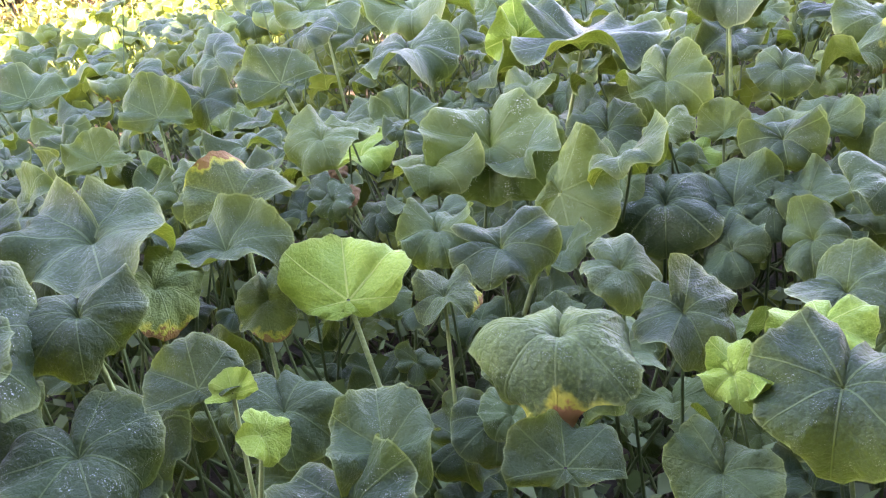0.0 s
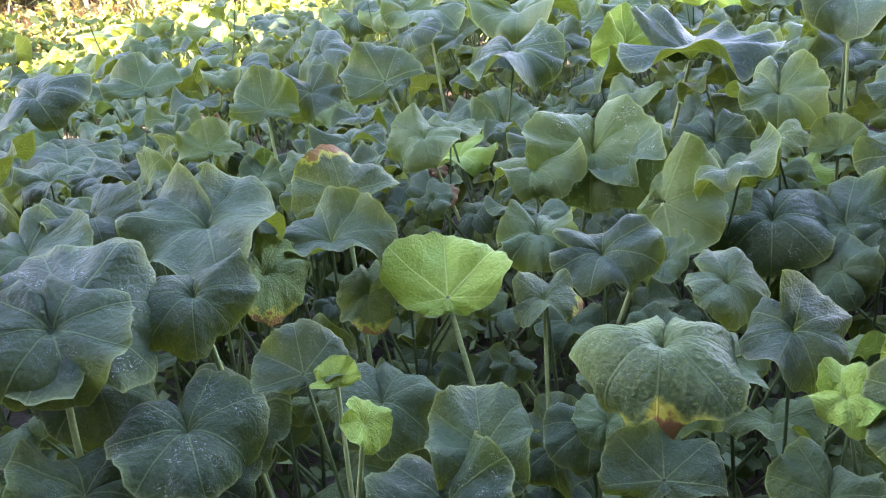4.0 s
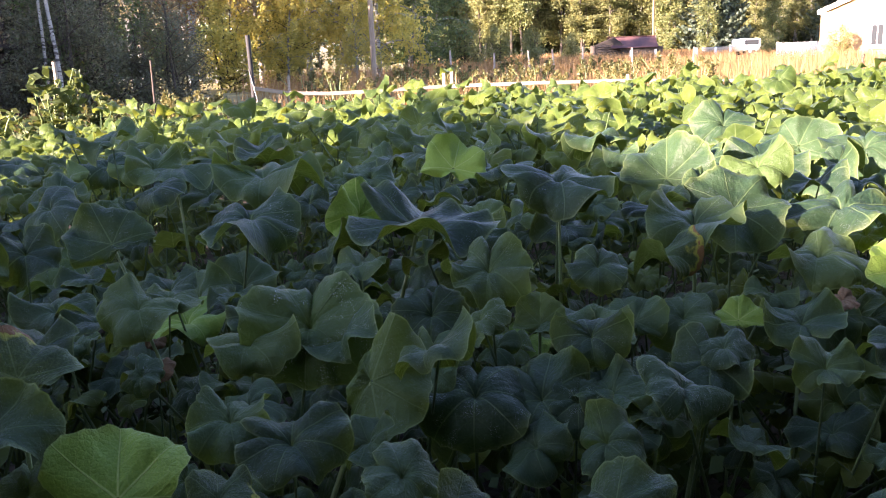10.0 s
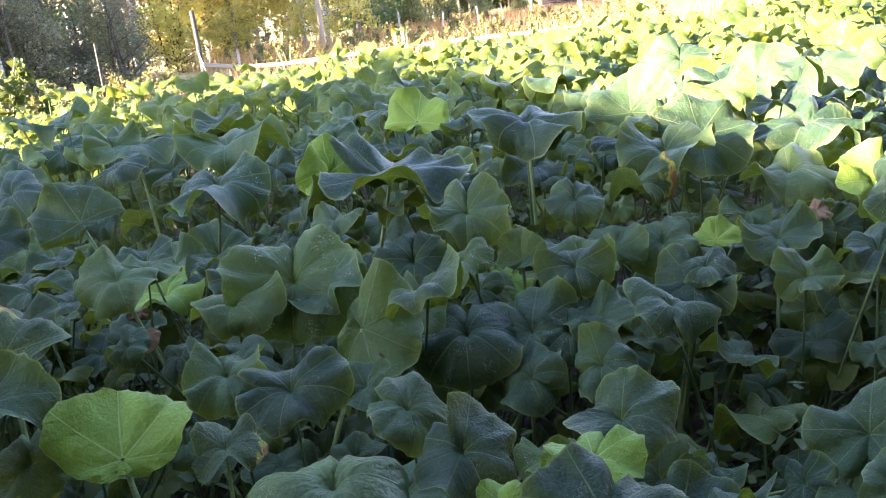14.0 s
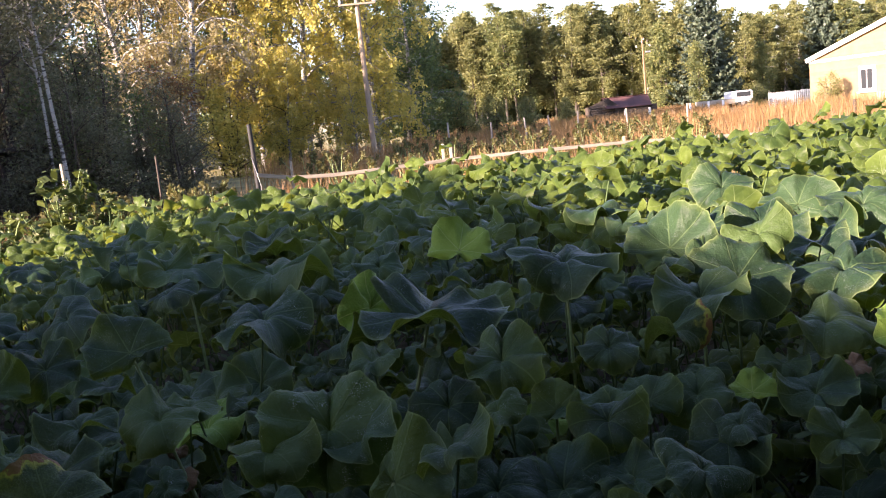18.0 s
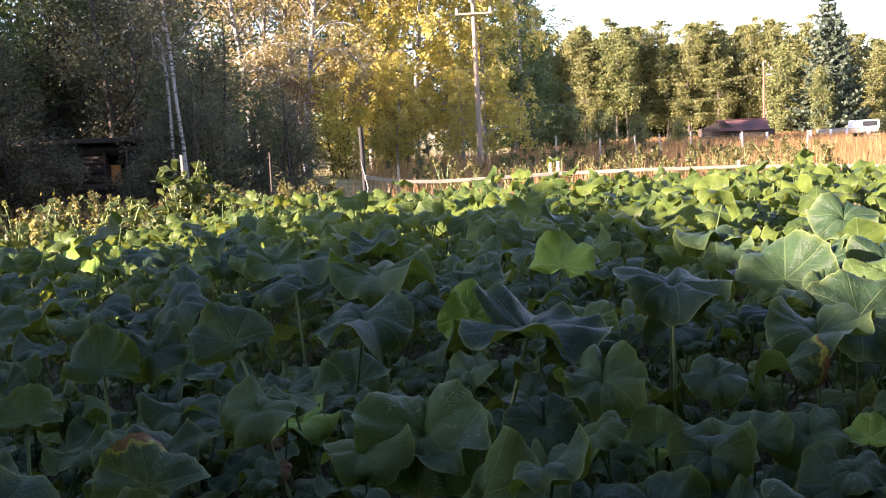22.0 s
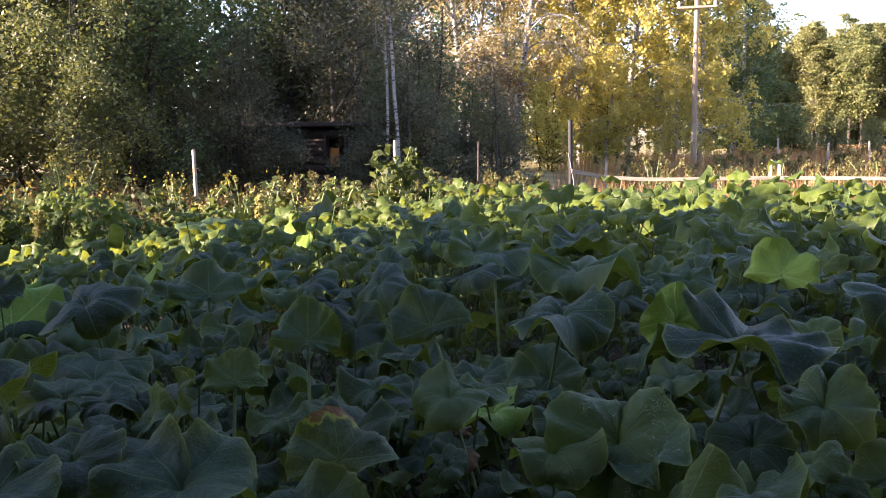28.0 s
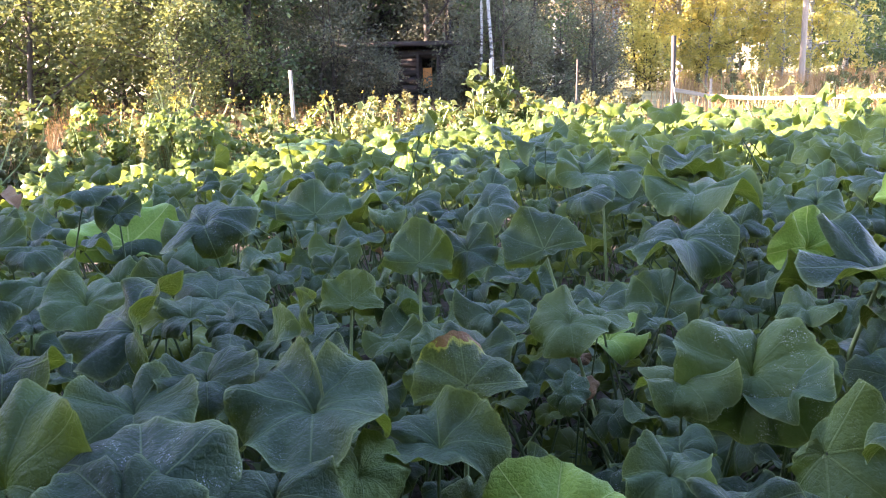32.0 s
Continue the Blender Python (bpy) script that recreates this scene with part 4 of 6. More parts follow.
for x, y, r, s in ((-20.0, 20.0, 1.0, 1.1), (-24.0, 16.5, 2.0, 1.2), (-28.5, 20.0, 3.0, 1.2), (-22.5, 25.0, 4.0, 1.2), (-18.0, 15.5, 5.0, 0.9), (-15.0, 21.0, 0.5, 1.2)):
    again(dark_far, x, y, r, s)
for i in range(26):
    sx, sy = -19 + 14.0 * random.random(), 17.0 + 9.0 * random.random()
    again((dark_far, grey_far)[i % 2], sx, sy, 6.28 * random.random(), 0.38 + 0.2 * random.random())
for i in range(18):
    again(dark_far, -40 + 24 * random.random(), 20.5 + 4.5 * random.random(), 6.28 * random.random(), 1.1 + 0.4 * random.random())
for x, y, r, s in ((-3.6, 21.8, 0.4, 0.36), (-4.4, 21.0, 5.4, 0.4), (-7.5, 17.3, 0.7, 0.30), (-7.95, 17.0, 1.9, 0.32), (-6.1, 17.2, 5.0, 0.24), (-9.3, 17.8, 0.2, 0.40), (-8.3, 18.1, 1.2, 0.36), (-6.0, 18.0, 2.2, 0.34), (-8.8, 17.4, 3.2, 0.3), (-5.6, 17.6, 4.2, 0.32)):
    again(grey_far, x, y, r, s)
# Row out of view at the left, added to shade weeds and trees.
for x, y, r, s in ((-18.2, 4.9, 0.3, 0.72), (-19.5, 6.4, 1.3, 0.76), (-20.5, 8.3, 2.3, 0.8), (-19.8, 10.2, 3.3, 0.74), (-21.5, 12.4, 4.3, 0.8), (-23.0, 14.6, 5.3, 0.85), (-18.8, 5.6, 4.0, 0.7), (-21.2, 10.9, 0.9, 0.8)):
    again(dark_far, x, y, r, s * 0.85)
# More unseen trees closer in, added to keep sun off the weeds.
for x, y, r, s in ((-15.4, 2.2, 0.3, 0.55), (-16.4, 3.8, 1.9, 0.6), (-16.9, 5.6, 3.0, 0.62), (-17.3, 7.4, 4.4, 0.66)):
    again(dark_far, x, y, r, s)
for x, y, r, s in ((-11.5, 26.5, 0.4, 1.15), (-13.5, 27.5, 1.7, 1.25), (-15.5, 28.5, 2.9, 1.2), (-17.5, 29.0, 4.1, 1.25), (-12.5, 29.2, 5.0, 1.2), (-19.5, 28.0, 0.9, 1.25), (-21.5, 27.5, 2.2, 1.2)):
    again(dark_far, x, y, r, s)
birch_thin = tree("birch_tree", "slender white-stemmed birch among dark trees", 21, 10.0, 1.3, 0.038, BIRCH_BARK, FOLIAGE_GREY, 5000, 0.07, low=0.35, lean=0.02)
put(birch_thin, -4.95, 16.9)
again(birch_thin, -5.35, 17.4, 2.0, 0.85)
for x, y, r, s in ((-8.7, 17.2, 1.7, 0.62), (-5.1, 17.7, 4.9, 0.5), (-7.2, 22.0, 0.3, 1.1), (-9.9, 16.6, 2.2, 0.5)):
    again(dark_b, x, y, r, s)
yellow = weeping_birch("birch_tree", "tall weeping birch with yellowing leaves", 31, 12.5, 3.0, 0.15, FOLIAGE_YELLOW, 15000, 0.15)
put(yellow, -1.1, 39.0)
yellow_b = weeping_birch("birch_tree", "weeping birch with long hanging yellow-green twigs", 37, 12.0, 3.2, 0.14, FOLIAGE_YELLOW, 15000, 0.15, low=0.1)
put(yellow_b, 2.0, 41.0)
for k, x, y, r, s in ((yellow, -3.4, 41.5, 4.2, 0.9), (yellow_b, 0.4, 44.5, 5.5, 1.1), (yellow, -1.9, 36.5, 1.1, 0.42), (yellow_b, 0.9, 37.5, 2.9, 0.38)):
    again(k, x, y, r, s)
tan = weeping_birch("birch_tree", "tall birch with bare pale branches and thin tan leaves", 33, 13.0, 3.4, 0.17, FOLIAGE_TAN, 9000, 0.13, low=0.2, droop=0.45, lean=0.06, limbs=34)
put(tan, -5.6, 36.0)
for x, y, r, s in ((-8.3, 38.0, 2.5, 1.0), (-6.6, 42.0, 4.0, 1.05), (-11.0, 41.0, 1.0, 1.0), (-4.4, 44.0, 5.2, 1.0), (-9.5, 45.0, 0.4, 1.1)):
    again(tan, x, y, r, s)
shrub = tree("willow_bush", "yellow-green willow bush at the meadow edge", 41, 4.2, 1.7, 0.05, BARK, FOLIAGE_YELLOW, 8000, 0.11, low=0.03, stems=5, fill=0.8, category="bush")
put(shrub, -4.2, 35.5)
again(shrub, -2.0, 37.5, 2.0, 0.9)
rowan = tree("rowan_tree", "small rowan tree with red autumn leaves", 43, 5.2, 1.5, 0.06, BARK, FOLIAGE_RED, 3500, 0.10, low=0.25, stems=2, fill=0.7)
put(rowan, -4.6, 26.5, 0.0, 0.75)
dull = tree("birch_tree", "dark green birch behind the yellow birches, repeated unseen to block sky light", 35, 12.0, 2.8, 0.15, BIRCH_BARK, FOLIAGE_DARK, 11000, 0.16, low=0.08, droop=0.5, fill=0.8)
put(dull, 4.2, 50.0)
again(dull, -14.5, 47.0, 1.0, 1.1)
for x, y, r, s in ((-2.0, 52.0, 3.0, 1.1), (-6.5, 50.0, 0.5, 1.15), (-10.5, 51.0, 2.2, 1.15), (-18.0, 50.0, 4.1, 1.2), (1.2, 54.0, 5.0, 1.1), (-4.2, 56.0, 1.4, 1.2), (-8.4, 57.0, 2.9, 1.2), (-13.0, 57.0, 3.8, 1.2), (5.8, 56.0, 0.9, 0.95)):
    again(dull, x, y, r, s)
for i in range(13):
    again(dull, -17.0 + 2.0 * i, 58.5 + 1.5 * (i % 3), 1.9 * i, 0.5 + 0.05 * (i % 4))
bush = tree("round_bush", "round grey-green willow bush in the meadow", 45, 3.2, 1.6, 0.05, BARK, FOLIAGE_FAR, 5000, 0.13, low=0.02, stems=6, fill=0.8, category="bush")
put(bush, 8.6, 58.0)
for x, y, r, s in ((11.2, 60.0, 1.0, 0.8), (14.0, 62.0, 2.0, 0.75), (19.5, 72.0, 3.0, 0.7), (28.1, 46.8, 4.0, 0.55), (34.3, 52.5, 0.5, 0.5), (30.6, 41.0, 2.0, 0.5), (29.6, 58.0, 5.0, 0.5)):
    again(bush, x, y, r, s)
# Unseen trees at the right, added to cut light from the low sky.
for i in range(10):
    again(dull, 15.0 + 0.9 * (i % 4), -4.0 + 1.35 * i, 2.3 * i, 0.75 + 0.06 * (i % 3))
fir = spruce("spruce_tree", "tall dark spruce with drooping boughs", 51, 14.5, 4.4, 14000)
put(fir, 37.5, 85.0)
again(fir, 40.0, 88.0, 2.0, 0.84)
again(fir, 56.6, 95.0, 4.0, 1.06)
again(fir, 72.0, 92.0, 1.0, 1.0)
tanfir = tree("larch_tree", "olive-yellow autumn tree beside the spruces", 53, 9.0, 2.2, 0.12, BARK, FOLIAGE_OLIVE, 7000, 0.2, low=0.05, fill=0.7)
put(tanfir, 33.4, 86.0)
again(tanfir, 36.0, 82.5, 3.0, 0.72)
again(tanfir, 46.5, 90.0, 1.0, 0.7)


def far_forest():
    """The wood along the far edge of the meadow: a few kinds of tree, repeated with uneven sizes."""
    rng = np.random.default_rng(77)
    kinds = [tree("forest_tree", "distant birch in the autumn wood", 60 + i, h, w, 0.16, BIRCH_BARK if i % 2 else BARK, m, (13000, 13000, 13000, 4500, 4500)[i], (0.17, 0.17, 0.18, 0.34, 0.34)[i], low=0.13 + 0.05 * (i % 3), fill=0.95, limbs=26 if i < 3 else 12, droop=0.35, slim=0.8) for i, (h, w, m) in enumerate(((13.0, 2.7, FOLIAGE_FAR), (12.4, 2.5, FOLIAGE_FAR), (13.2, 2.8, FOLIAGE_OLIVE), (13.0, 3.8, FOLIAGE_FAR), (12.5, 3.8, FOLIAGE_OLIVE)))]
    spots = []
    for row, y0 in enumerate((97.0, 102.0, 109.0)):
        x = 5.0 + row
        while x < 120.0:
            spots.append((x + rng.uniform(-0.8, 0.8), y0 + rng.uniform(-2.0, 2.0) - 0.05 * max(0, x - 50), row))
            x += rng.uniform(1.2, 2.3) + (0.9 if row else 0.0)
    for i, (x, y, row) in enumerate(spots):
        k = kinds[rng.choice(3, p=(0.4, 0.35, 0.25)) if row == 0 else 3 + rng.integers(2)]
        s = rng.uniform(0.90, 1.06) * (1.0 + 0.05 * row)
        if x > 40:
            s *= 0.86
        ob = put(k, x, y, rng.uniform(0, 6.28), s) if k.location.length == 0 else again(k, x, y, rng.uniform(0, 6.28), s)
        tagged(ob, group="trees of the far wood")
    for k in kinds:
        if k.location.length == 0:
            put(k, rng.uniform(20, 60), 120.0)
    shrub = tree("forest_shrub", "dark leafy undergrowth shrub inside the far wood", 71, 5.5, 2.8, 0.06, BARK, FOLIAGE_DARK, 4500, 0.26, low=0.02, stems=5, fill=1.2, limbs=16, category="shrub")
    put(shrub, 6.0, 104.0)
    x = 7.5
    while x < 118.0:
        c = again(shrub, x, 103.5 + rng.uniform(-2.5, 2.5) - 0.05 * max(0, x - 50), rng.uniform(0, 6.28), rng.uniform(0.7, 1.25))
        tagged(c, group="undergrowth of the far wood")
        x += rng.uniform(1.2, 2.2)


far_forest()

# ---- grass and weeds ----
def blade_field(name, label, mat, spots, height, width, rng, bend=0.35):
    """Grass as bent blades: a strip of two quads each."""
    p = np.asarray(spots, dtype=np.float32)
    k = len(p)
    a = rng.uniform(0, 6.28, k)
    h = (height * rng.uniform(0.55, 1.2, k))
    lean = rng.uniform(0.1, 1.0, k) * bend * h
    side = np.stack([np.cos(a), np.sin(a), np.zeros(k)], 1) * (width * rng.uniform(0.6, 1.3, k))[:, None]
    out = np.stack([-np.sin(a) * lean, np.cos(a) * lean, np.zeros(k)], 1)
    up = np.zeros((k, 3))
    up[:, 2] = h
    v = np.stack([p - side, p + side, p + side * 0.8 + out * 0.3 + up * 0.55, p - side * 0.8 + out * 0.3 + up * 0.55, p + side * 0.15 + out + up, p - side * 0.15 + out + up], 1).reshape(-1, 3)
    b = np.arange(k, dtype=np.int32)[:, None] * 6
    q = np.concatenate([b + np.array([0, 1, 2, 3]), b + np.array([3, 2, 4, 5])], 1).reshape(-1, 4)
    return tagged(new(name, fast_mesh(name, v, q, mat)), label, "grass", kind="stuff")


def field_spots(rng, count, x0, x1, y0, y1, keep=lambda x, y: True, clump=0.0):
    out = []
    while len(out) < count:
        x, y = rng.uniform(x0, x1), rng.uniform(y0, y1)
        if clump and noise.noise((x * 0.9, y * 0.9, 5.0)) < clump * rng.uniform(-1, 1):
            continue
        if keep(x, y):
            out.append((x, y, ground_height(x, y) - 0.02))
    return out


grng = np.random.default_rng(5)
wide = lambda x, y: abs(x - 0.30 * y) < 0.62 * y
blade_field("dry_meadow_grass", "tall dry orange grass behind the rail", DRY_GRASS, field_spots(grng, 22000, -4, 26, 13.6, 46, lambda x, y: x > -1.5 - (y - 14) * 0.12 + 1.4 * abs(grng.normal()) and x < 0.75 * y, 0.4), 0.75, 0.009, grng)
blade_field("far_meadow_grass", "dry orange and green grass of the far meadow", DRY_GRASS, field_spots(grng, 22000, 2, 40, 44, 90, lambda x, y: 0.08 * y < x < 0.47 * y), 0.6, 0.016, grng)
blade_field("mown_grass", "short yellow-green grass in front of the house", GREEN_GRASS, field_spots(grng, 12000, 9, 40, 16, 52, lambda x, y: x > 0.42 * y), 0.16, 0.012, grng)


def behind(x):
    """Where the weeds begin, past the patch."""
    return 10.9 + 0.8 * (x + 1.5) if x > -4 else 8.7 + 1.15 * (x + 4)


blade_field("rough_grass", "tan and green rough grass among the weeds", DRY_GRASS, field_spots(grng, 9000, -16, -0.5, 6.0, 19, lambda x, y: y > behind(x) + 0.5, 0.3), 0.6, 0.005, grng)


def sprig_mesh(rng, height, reach, leaves, size, droop=0.3, stems=3, up=1.0):
    """Stems and leaves of a weed, as two meshes' arrays."""
    wood, c = [], []
    for s in range(stems):
        p, r = limb(rng, (0.0, 0.0, -0.05), (rng.normal() * reach / height, rng.normal() * reach / height, up), height * rng.uniform(0.7, 1.0), 0.007, 7, 0.02, 0.09)
        wood.append(tube_arrays(p, r, 4))
        p = np.array(p)
        for k in range(leaves // stems):
            f = rng.uniform(0.15, 1.0) * (len(p) - 1)
            a = min(int(f), len(p) - 2)
            q = p[a] + (p[a + 1] - p[a]) * (f - a)
            c.append(q + rng.normal(size=3) * np.array((1, 1, 0.6)) * reach * 0.28 * (1.2 - f / len(p)))
    return wood, np.array(c), p


def weed(name, label, seed, height, reach, leaves, size, mat, bloom=None, plume=0.0, stems=3):
    rng = np.random.default_rng(seed)
    wood, c, last = sprig_mesh(rng, height, reach, leaves, size, stems=stems)
    ob = thing(name, label, "weed")
    v, q = join_arrays(wood)
    tagged(part("stem", fast_mesh("stem", v, q, STALK, True), ob), kind="stuff")
    c[:, 2] = np.maximum(c[:, 2], 0.05)
    v, q = leaf_quads(rng, c, size, 0.5, 0.15, 0.4)
    tagged(part("foliage", fast_mesh("foliage", v, q, mat), ob), kind="stuff")
    if bloom:
        top = np.array([w[0][-1] for w in wood])
        k = 240 if plume else 90
        pick = rng.integers(len(top), size=k)
        off = rng.normal(size=(k, 3)) * (0.028 if plume else 0.05)
        off[:, 2] = rng.uniform(-plume, 0.03, k) if plume else off[:, 2] * 0.8
        v, q = leaf_quads(rng, top[pick] + off, 0.05 if plume else 0.03, 0.5)
        tagged(part("seed_head" if plume else "bloom", fast_mesh("bloom", v, q, bloom), ob), kind="stuff")
    return ob


spire = weed("amaranth_weed", "tall weed with a dense upright seed spike", 1, 1.25, 0.05, 26, 0.07, WEED, SEED, 0.42, 1)
goldenrod = weed("goldenrod_plant", "goldenrod with yellow flower heads among weeds", 2, 1.05, 0.20, 160, 0.06, WEED, GOLD, 0.0, 6)
leafy = weed("leafy_weed", "tall sunlit weed with broad yellow-green leaves", 3, 1.15, 0.22, 150, 0.10, WEED, None, 0.0, 4)
climber = weed("climbing_plant", "climbing vine with pale leaves on a stake", 4, 1.45, 0.28, 260, 0.12, WEED, None, 0.0, 5)
tanweed = weed("dry_weed", "dry tan weed with thin branching stems", 5, 1.1, 0.25, 260, 0.038, DRY_WEED, DRY_WEED, 0.12, 7)
lush = weed("raspberry_bush", "lush green raspberry clump at the field edge", 6, 0.95, 0.42, 420, 0.12, FOLIAGE_GREEN, None, 0.0, 9)
put(spire, -1.40, 9.7, 0.4, 0.92)
for x, y, s in ((-4.15, 8.5, 0.95), (-4.05, 8.4, 0.7), (-6.9, 7.6, 0.8), (-6.2, 7.4, 0.6), (-5.6, 7.2, 0.85), (-0.75, 10.3, 0.8), (-1.55, 9.9, 0.7), (-7.6, 7.9, 0.9), (0.0, 12.6, 0.75)):
    again(spire, x, y, 9.7 * x, s)
put(climber, -2.72, 9.3)
again(climber, -2.86, 9.36, 2.0, 0.98)
again(climber, -2.8, 9.25, 3.3, 0.9)
again(climber, -3.0, 9.2, 1.3, 0.7)
again(climber, -2.4, 9.6, 4.0, 0.8)
put(lush, -6.9, 9.0)
for x, y, s in ((-7.4, 9.1, 0.95), (-6.4, 8.9, 0.9), (-6.0, 9.4, 0.8), (-4.2, 9.4, 0.7), (-3.5, 9.5, 0.7)):
    again(lush, x, y, 3.1 * x, s)
put(goldenrod, -3.6, 8.8)
put(leafy, -4.3, 8.6)
put(tanweed, -3.0, 10.0)
wrng = np.random.default_rng(8)
for i in range(300):
    x = wrng.uniform(-13.0, -1.7)
    y = behind(x) + abs(wrng.normal()) * (1.3 if x > -4.5 else 2.4) + 0.25
    k = (goldenrod, leafy, leafy, tanweed, lush, lush, lush, leafy, tanweed, leafy, leafy, lush)[wrng.integers(12)]
    if x < -7 and wrng.uniform() < 0.6:
        k = (lush, tanweed, leafy, leafy, goldenrod, leafy, lush, leafy, lush)[i % 9]
    if x > -2 and wrng.uniform() < 0.6:
        k = tanweed
    again(k, x, y, wrng.uniform(0, 6.28), wrng.uniform(0.5, 1.2) * (0.75 if k is lush else 1.0) * (1.2 if x < -7 else 1.0))
for i in range(70):
    x = wrng.uniform(-1.0, 9.0)
    y = 13.6 + 8.0 * wrng.uniform() + 0.3 * max(0, x)
    again(tanweed, x, y, wrng.uniform(0, 6.28), wrng.uniform(0.7, 1.2))
trng = np.random.default_rng(33)
low = []
while len(low) < 9000:
    x, y = trng.uniform(-2.2, 2.6), trng.uniform(0.35, 4.2)
    if abs(x) < 0.35 + 0.65 * y:
        low.append((x, y, trng.uniform(0.05, 0.55)))
v, q = leaf_quads(trng, np.array(low), 0.045, 0.5, 0.0, 0.5)
tagged(new("chickweed", fast_mesh("chickweed", v, q, UNDERGROWTH)), "small green weeds growing between the squash stalks", "weeds", kind="stuff")

# ---- the squash patch ----
def edge_y(x):
    """Far edge of the patch."""
    pts = ((-9.0, 3.2), (-6.6, 5.0), (-5.4, 6.3), (-3.6, 8.4), (-1.5, 10.6), (1.0, 12.0), (5.0, 12.6), (9.0, 14.0), (16.0, 14.5))
    for (xa, ya), (xb, yb) in zip(pts, pts[1:]):
        if xa <= x <= xb:
            return ya + (yb - ya) * (x - xa) / (xb - xa)
    return 2.0


def canopy(x, y):
    """Height of the leaf canopy."""
    h = 0.78 + 0.15 * noise.noise((x * 0.8, y * 0.8, 2.2)) + 0.09 * noise.noise((x * 2.1, y * 2.1, 4.0))
    if x < -1.5:
        h -= 0.07 * min(3.0, -1.5 - x)
    rest = edge_y(x) - y
    if rest < 2.5:
        h -= 0.10 * (2.5 - rest)
    return h


prng = np.random.default_rng(9)
SHAPES = [dict(cup=c - 0.12, fold=f, wave=w, droop=d, curl=k) for c, f, w, d, k in (
    (-0.20, 0.05, 0.20, 0.15, 0.15), (-0.40, 0.10, 0.18, 0.20, 0.10), (0.22, 0.18, 0.20, 0.05, 0.20), (-0.05, -0.10, 0.24, 0.15, 0.25),
    (-0.50, 0.0, 0.20, 0.10, 0.0), (0.35, 0.10, 0.22, 0.0, 0.25), (-0.20, 0.25, 0.20, 0.25, 0.10), (-0.10, 0.05, 0.26, 0.30, 0.20),
    (0.15, 0.20, 0.22, 0.10, 0.0), (-0.40, 0.0, 0.18, 0.25, 0.15), (0.10, 0.30, 0.16, 0.10, 0.25), (-0.25, 0.0, 0.28, 0.15, 0.30))]
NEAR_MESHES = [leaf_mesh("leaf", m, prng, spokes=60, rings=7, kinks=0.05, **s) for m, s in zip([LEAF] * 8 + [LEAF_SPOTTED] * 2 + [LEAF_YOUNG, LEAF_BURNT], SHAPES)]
FARTHEST = [leaf_arrays(prng, spokes=15, rings=3, pleat=0.03, frill=0.0, **s) for s in SHAPES]
FAR_SHAPES = [leaf_arrays(prng, spokes=22, rings=4, pleat=0.045, **s) for s in SHAPES]

PLANTS = {}


def plant_at(x, y):
    """The plant to which a leaf at this place belongs."""
    key = (math.floor((x + 20) / 1.15), math.floor((y + 20) / 1.15))
    if key not in PLANTS:
        cx, cy = (key[0] + 0.5) * 1.15 - 20, (key[1] + 0.5) * 1.15 - 20
        PLANTS[key] = thing("squash_plant", "large-leaved green squash plant sprawling in the patch", "squash plant", (cx, cy, ground_height(cx, cy)), "squash plants of the patch")
    return PLANTS[key]


def add_leaf(me, x, y, z, size, normal, tip, foot, thick=0.0075, bow=0.05, name="leaf", label="", stalk=STALK):
    """One blade with its stalk, hung under its plant."""
    plant = plant_at(x, y)
    o = plant.location
    leaf = part(name, me, plant, label, Matrix.Translation(Vector((x, y, z)) - o) @ facing(normal, tip) @ Matrix.Diagonal((size, size, size, 1)))
    inv = leaf.matrix_basis.inverted()
    path = [inv @ (Vector(p) - o) for p in stalk_path((x, y, z - 0.002), foot, bow)]
    radii = [r / size for r in (thick * 0.75, thick * 0.85, thick, thick, thick * 1.1, thick * 1.2, thick * 1.3)]
    part("stalk", tube("stalk", path, radii, stalk, 6), leaf)
    return leaf


HEROES = []
HERO_NAMES = {LEAF_SPOTTED.name: "mildew-spotted dark green leaf", LEAF_BURNT.name: "withering leaf with yellow and brown edge", LEAF_YOUNG.name: "young yellow-green leaf"}


def hero(x, y, z, size, normal, tip, foot, mat, shape, bow, seed, sinus=0.24):
    """A leaf near the camera with a form of its own: cup, fold, wave, droop, curl."""
    cup, fold, wave, droop, curl = shape
    size *= 1.17 if sinus < 1 else 1.0
    rng = np.random.default_rng(seed)
    me = leaf_mesh("leaf", mat, rng, spokes=92, rings=12, cup=cup, fold=fold, wave=wave * 1.35, droop=droop, curl=curl, kinks=0.05, pleat=rng.uniform(0.025, 0.04), sinus=sinus, funnel=None if sinus < 1 else 0.1)
    add_leaf(me, x, y, z, size, normal, tip, (foot[0], foot[1], 0.0), (0.020 * size + 0.0028) if bow == 0 else (0.014 * size + 0.0018), bow, stalk=STALK if bow == 0 else STALK_SHADE, label=HERO_NAMES.get(mat.name, ""))
    HEROES.append((x, y, z, size))


hero(-0.035, 1.799, 0.815, 0.156, (-0.02, -0.67, 0.74), (-0.11, -0.74, -0.67), (-0.16, 1.89), LEAF_SPOTTED, (0.07, 0.05, 0.10, 0.32, 0.10), 0.04, 101)
hero(0.081, 1.558, 0.787, 0.135, (-0.35, -0.80, 0.45), (0.80, -0.20, -0.45), (-0.22, 1.52), LEAF, (0.05, 0.10, 0.14, 0.25, 0.10), 0.0, 102, 1.35)
hero(-0.594, 1.103, 0.953, 0.118, (0.12, -0.25, 0.96), (0.41, -0.87, -0.28), (-0.67, 1.20), LEAF, (0.17, 0.10, 0.12, 0.12, 0.15), 0.04, 103)
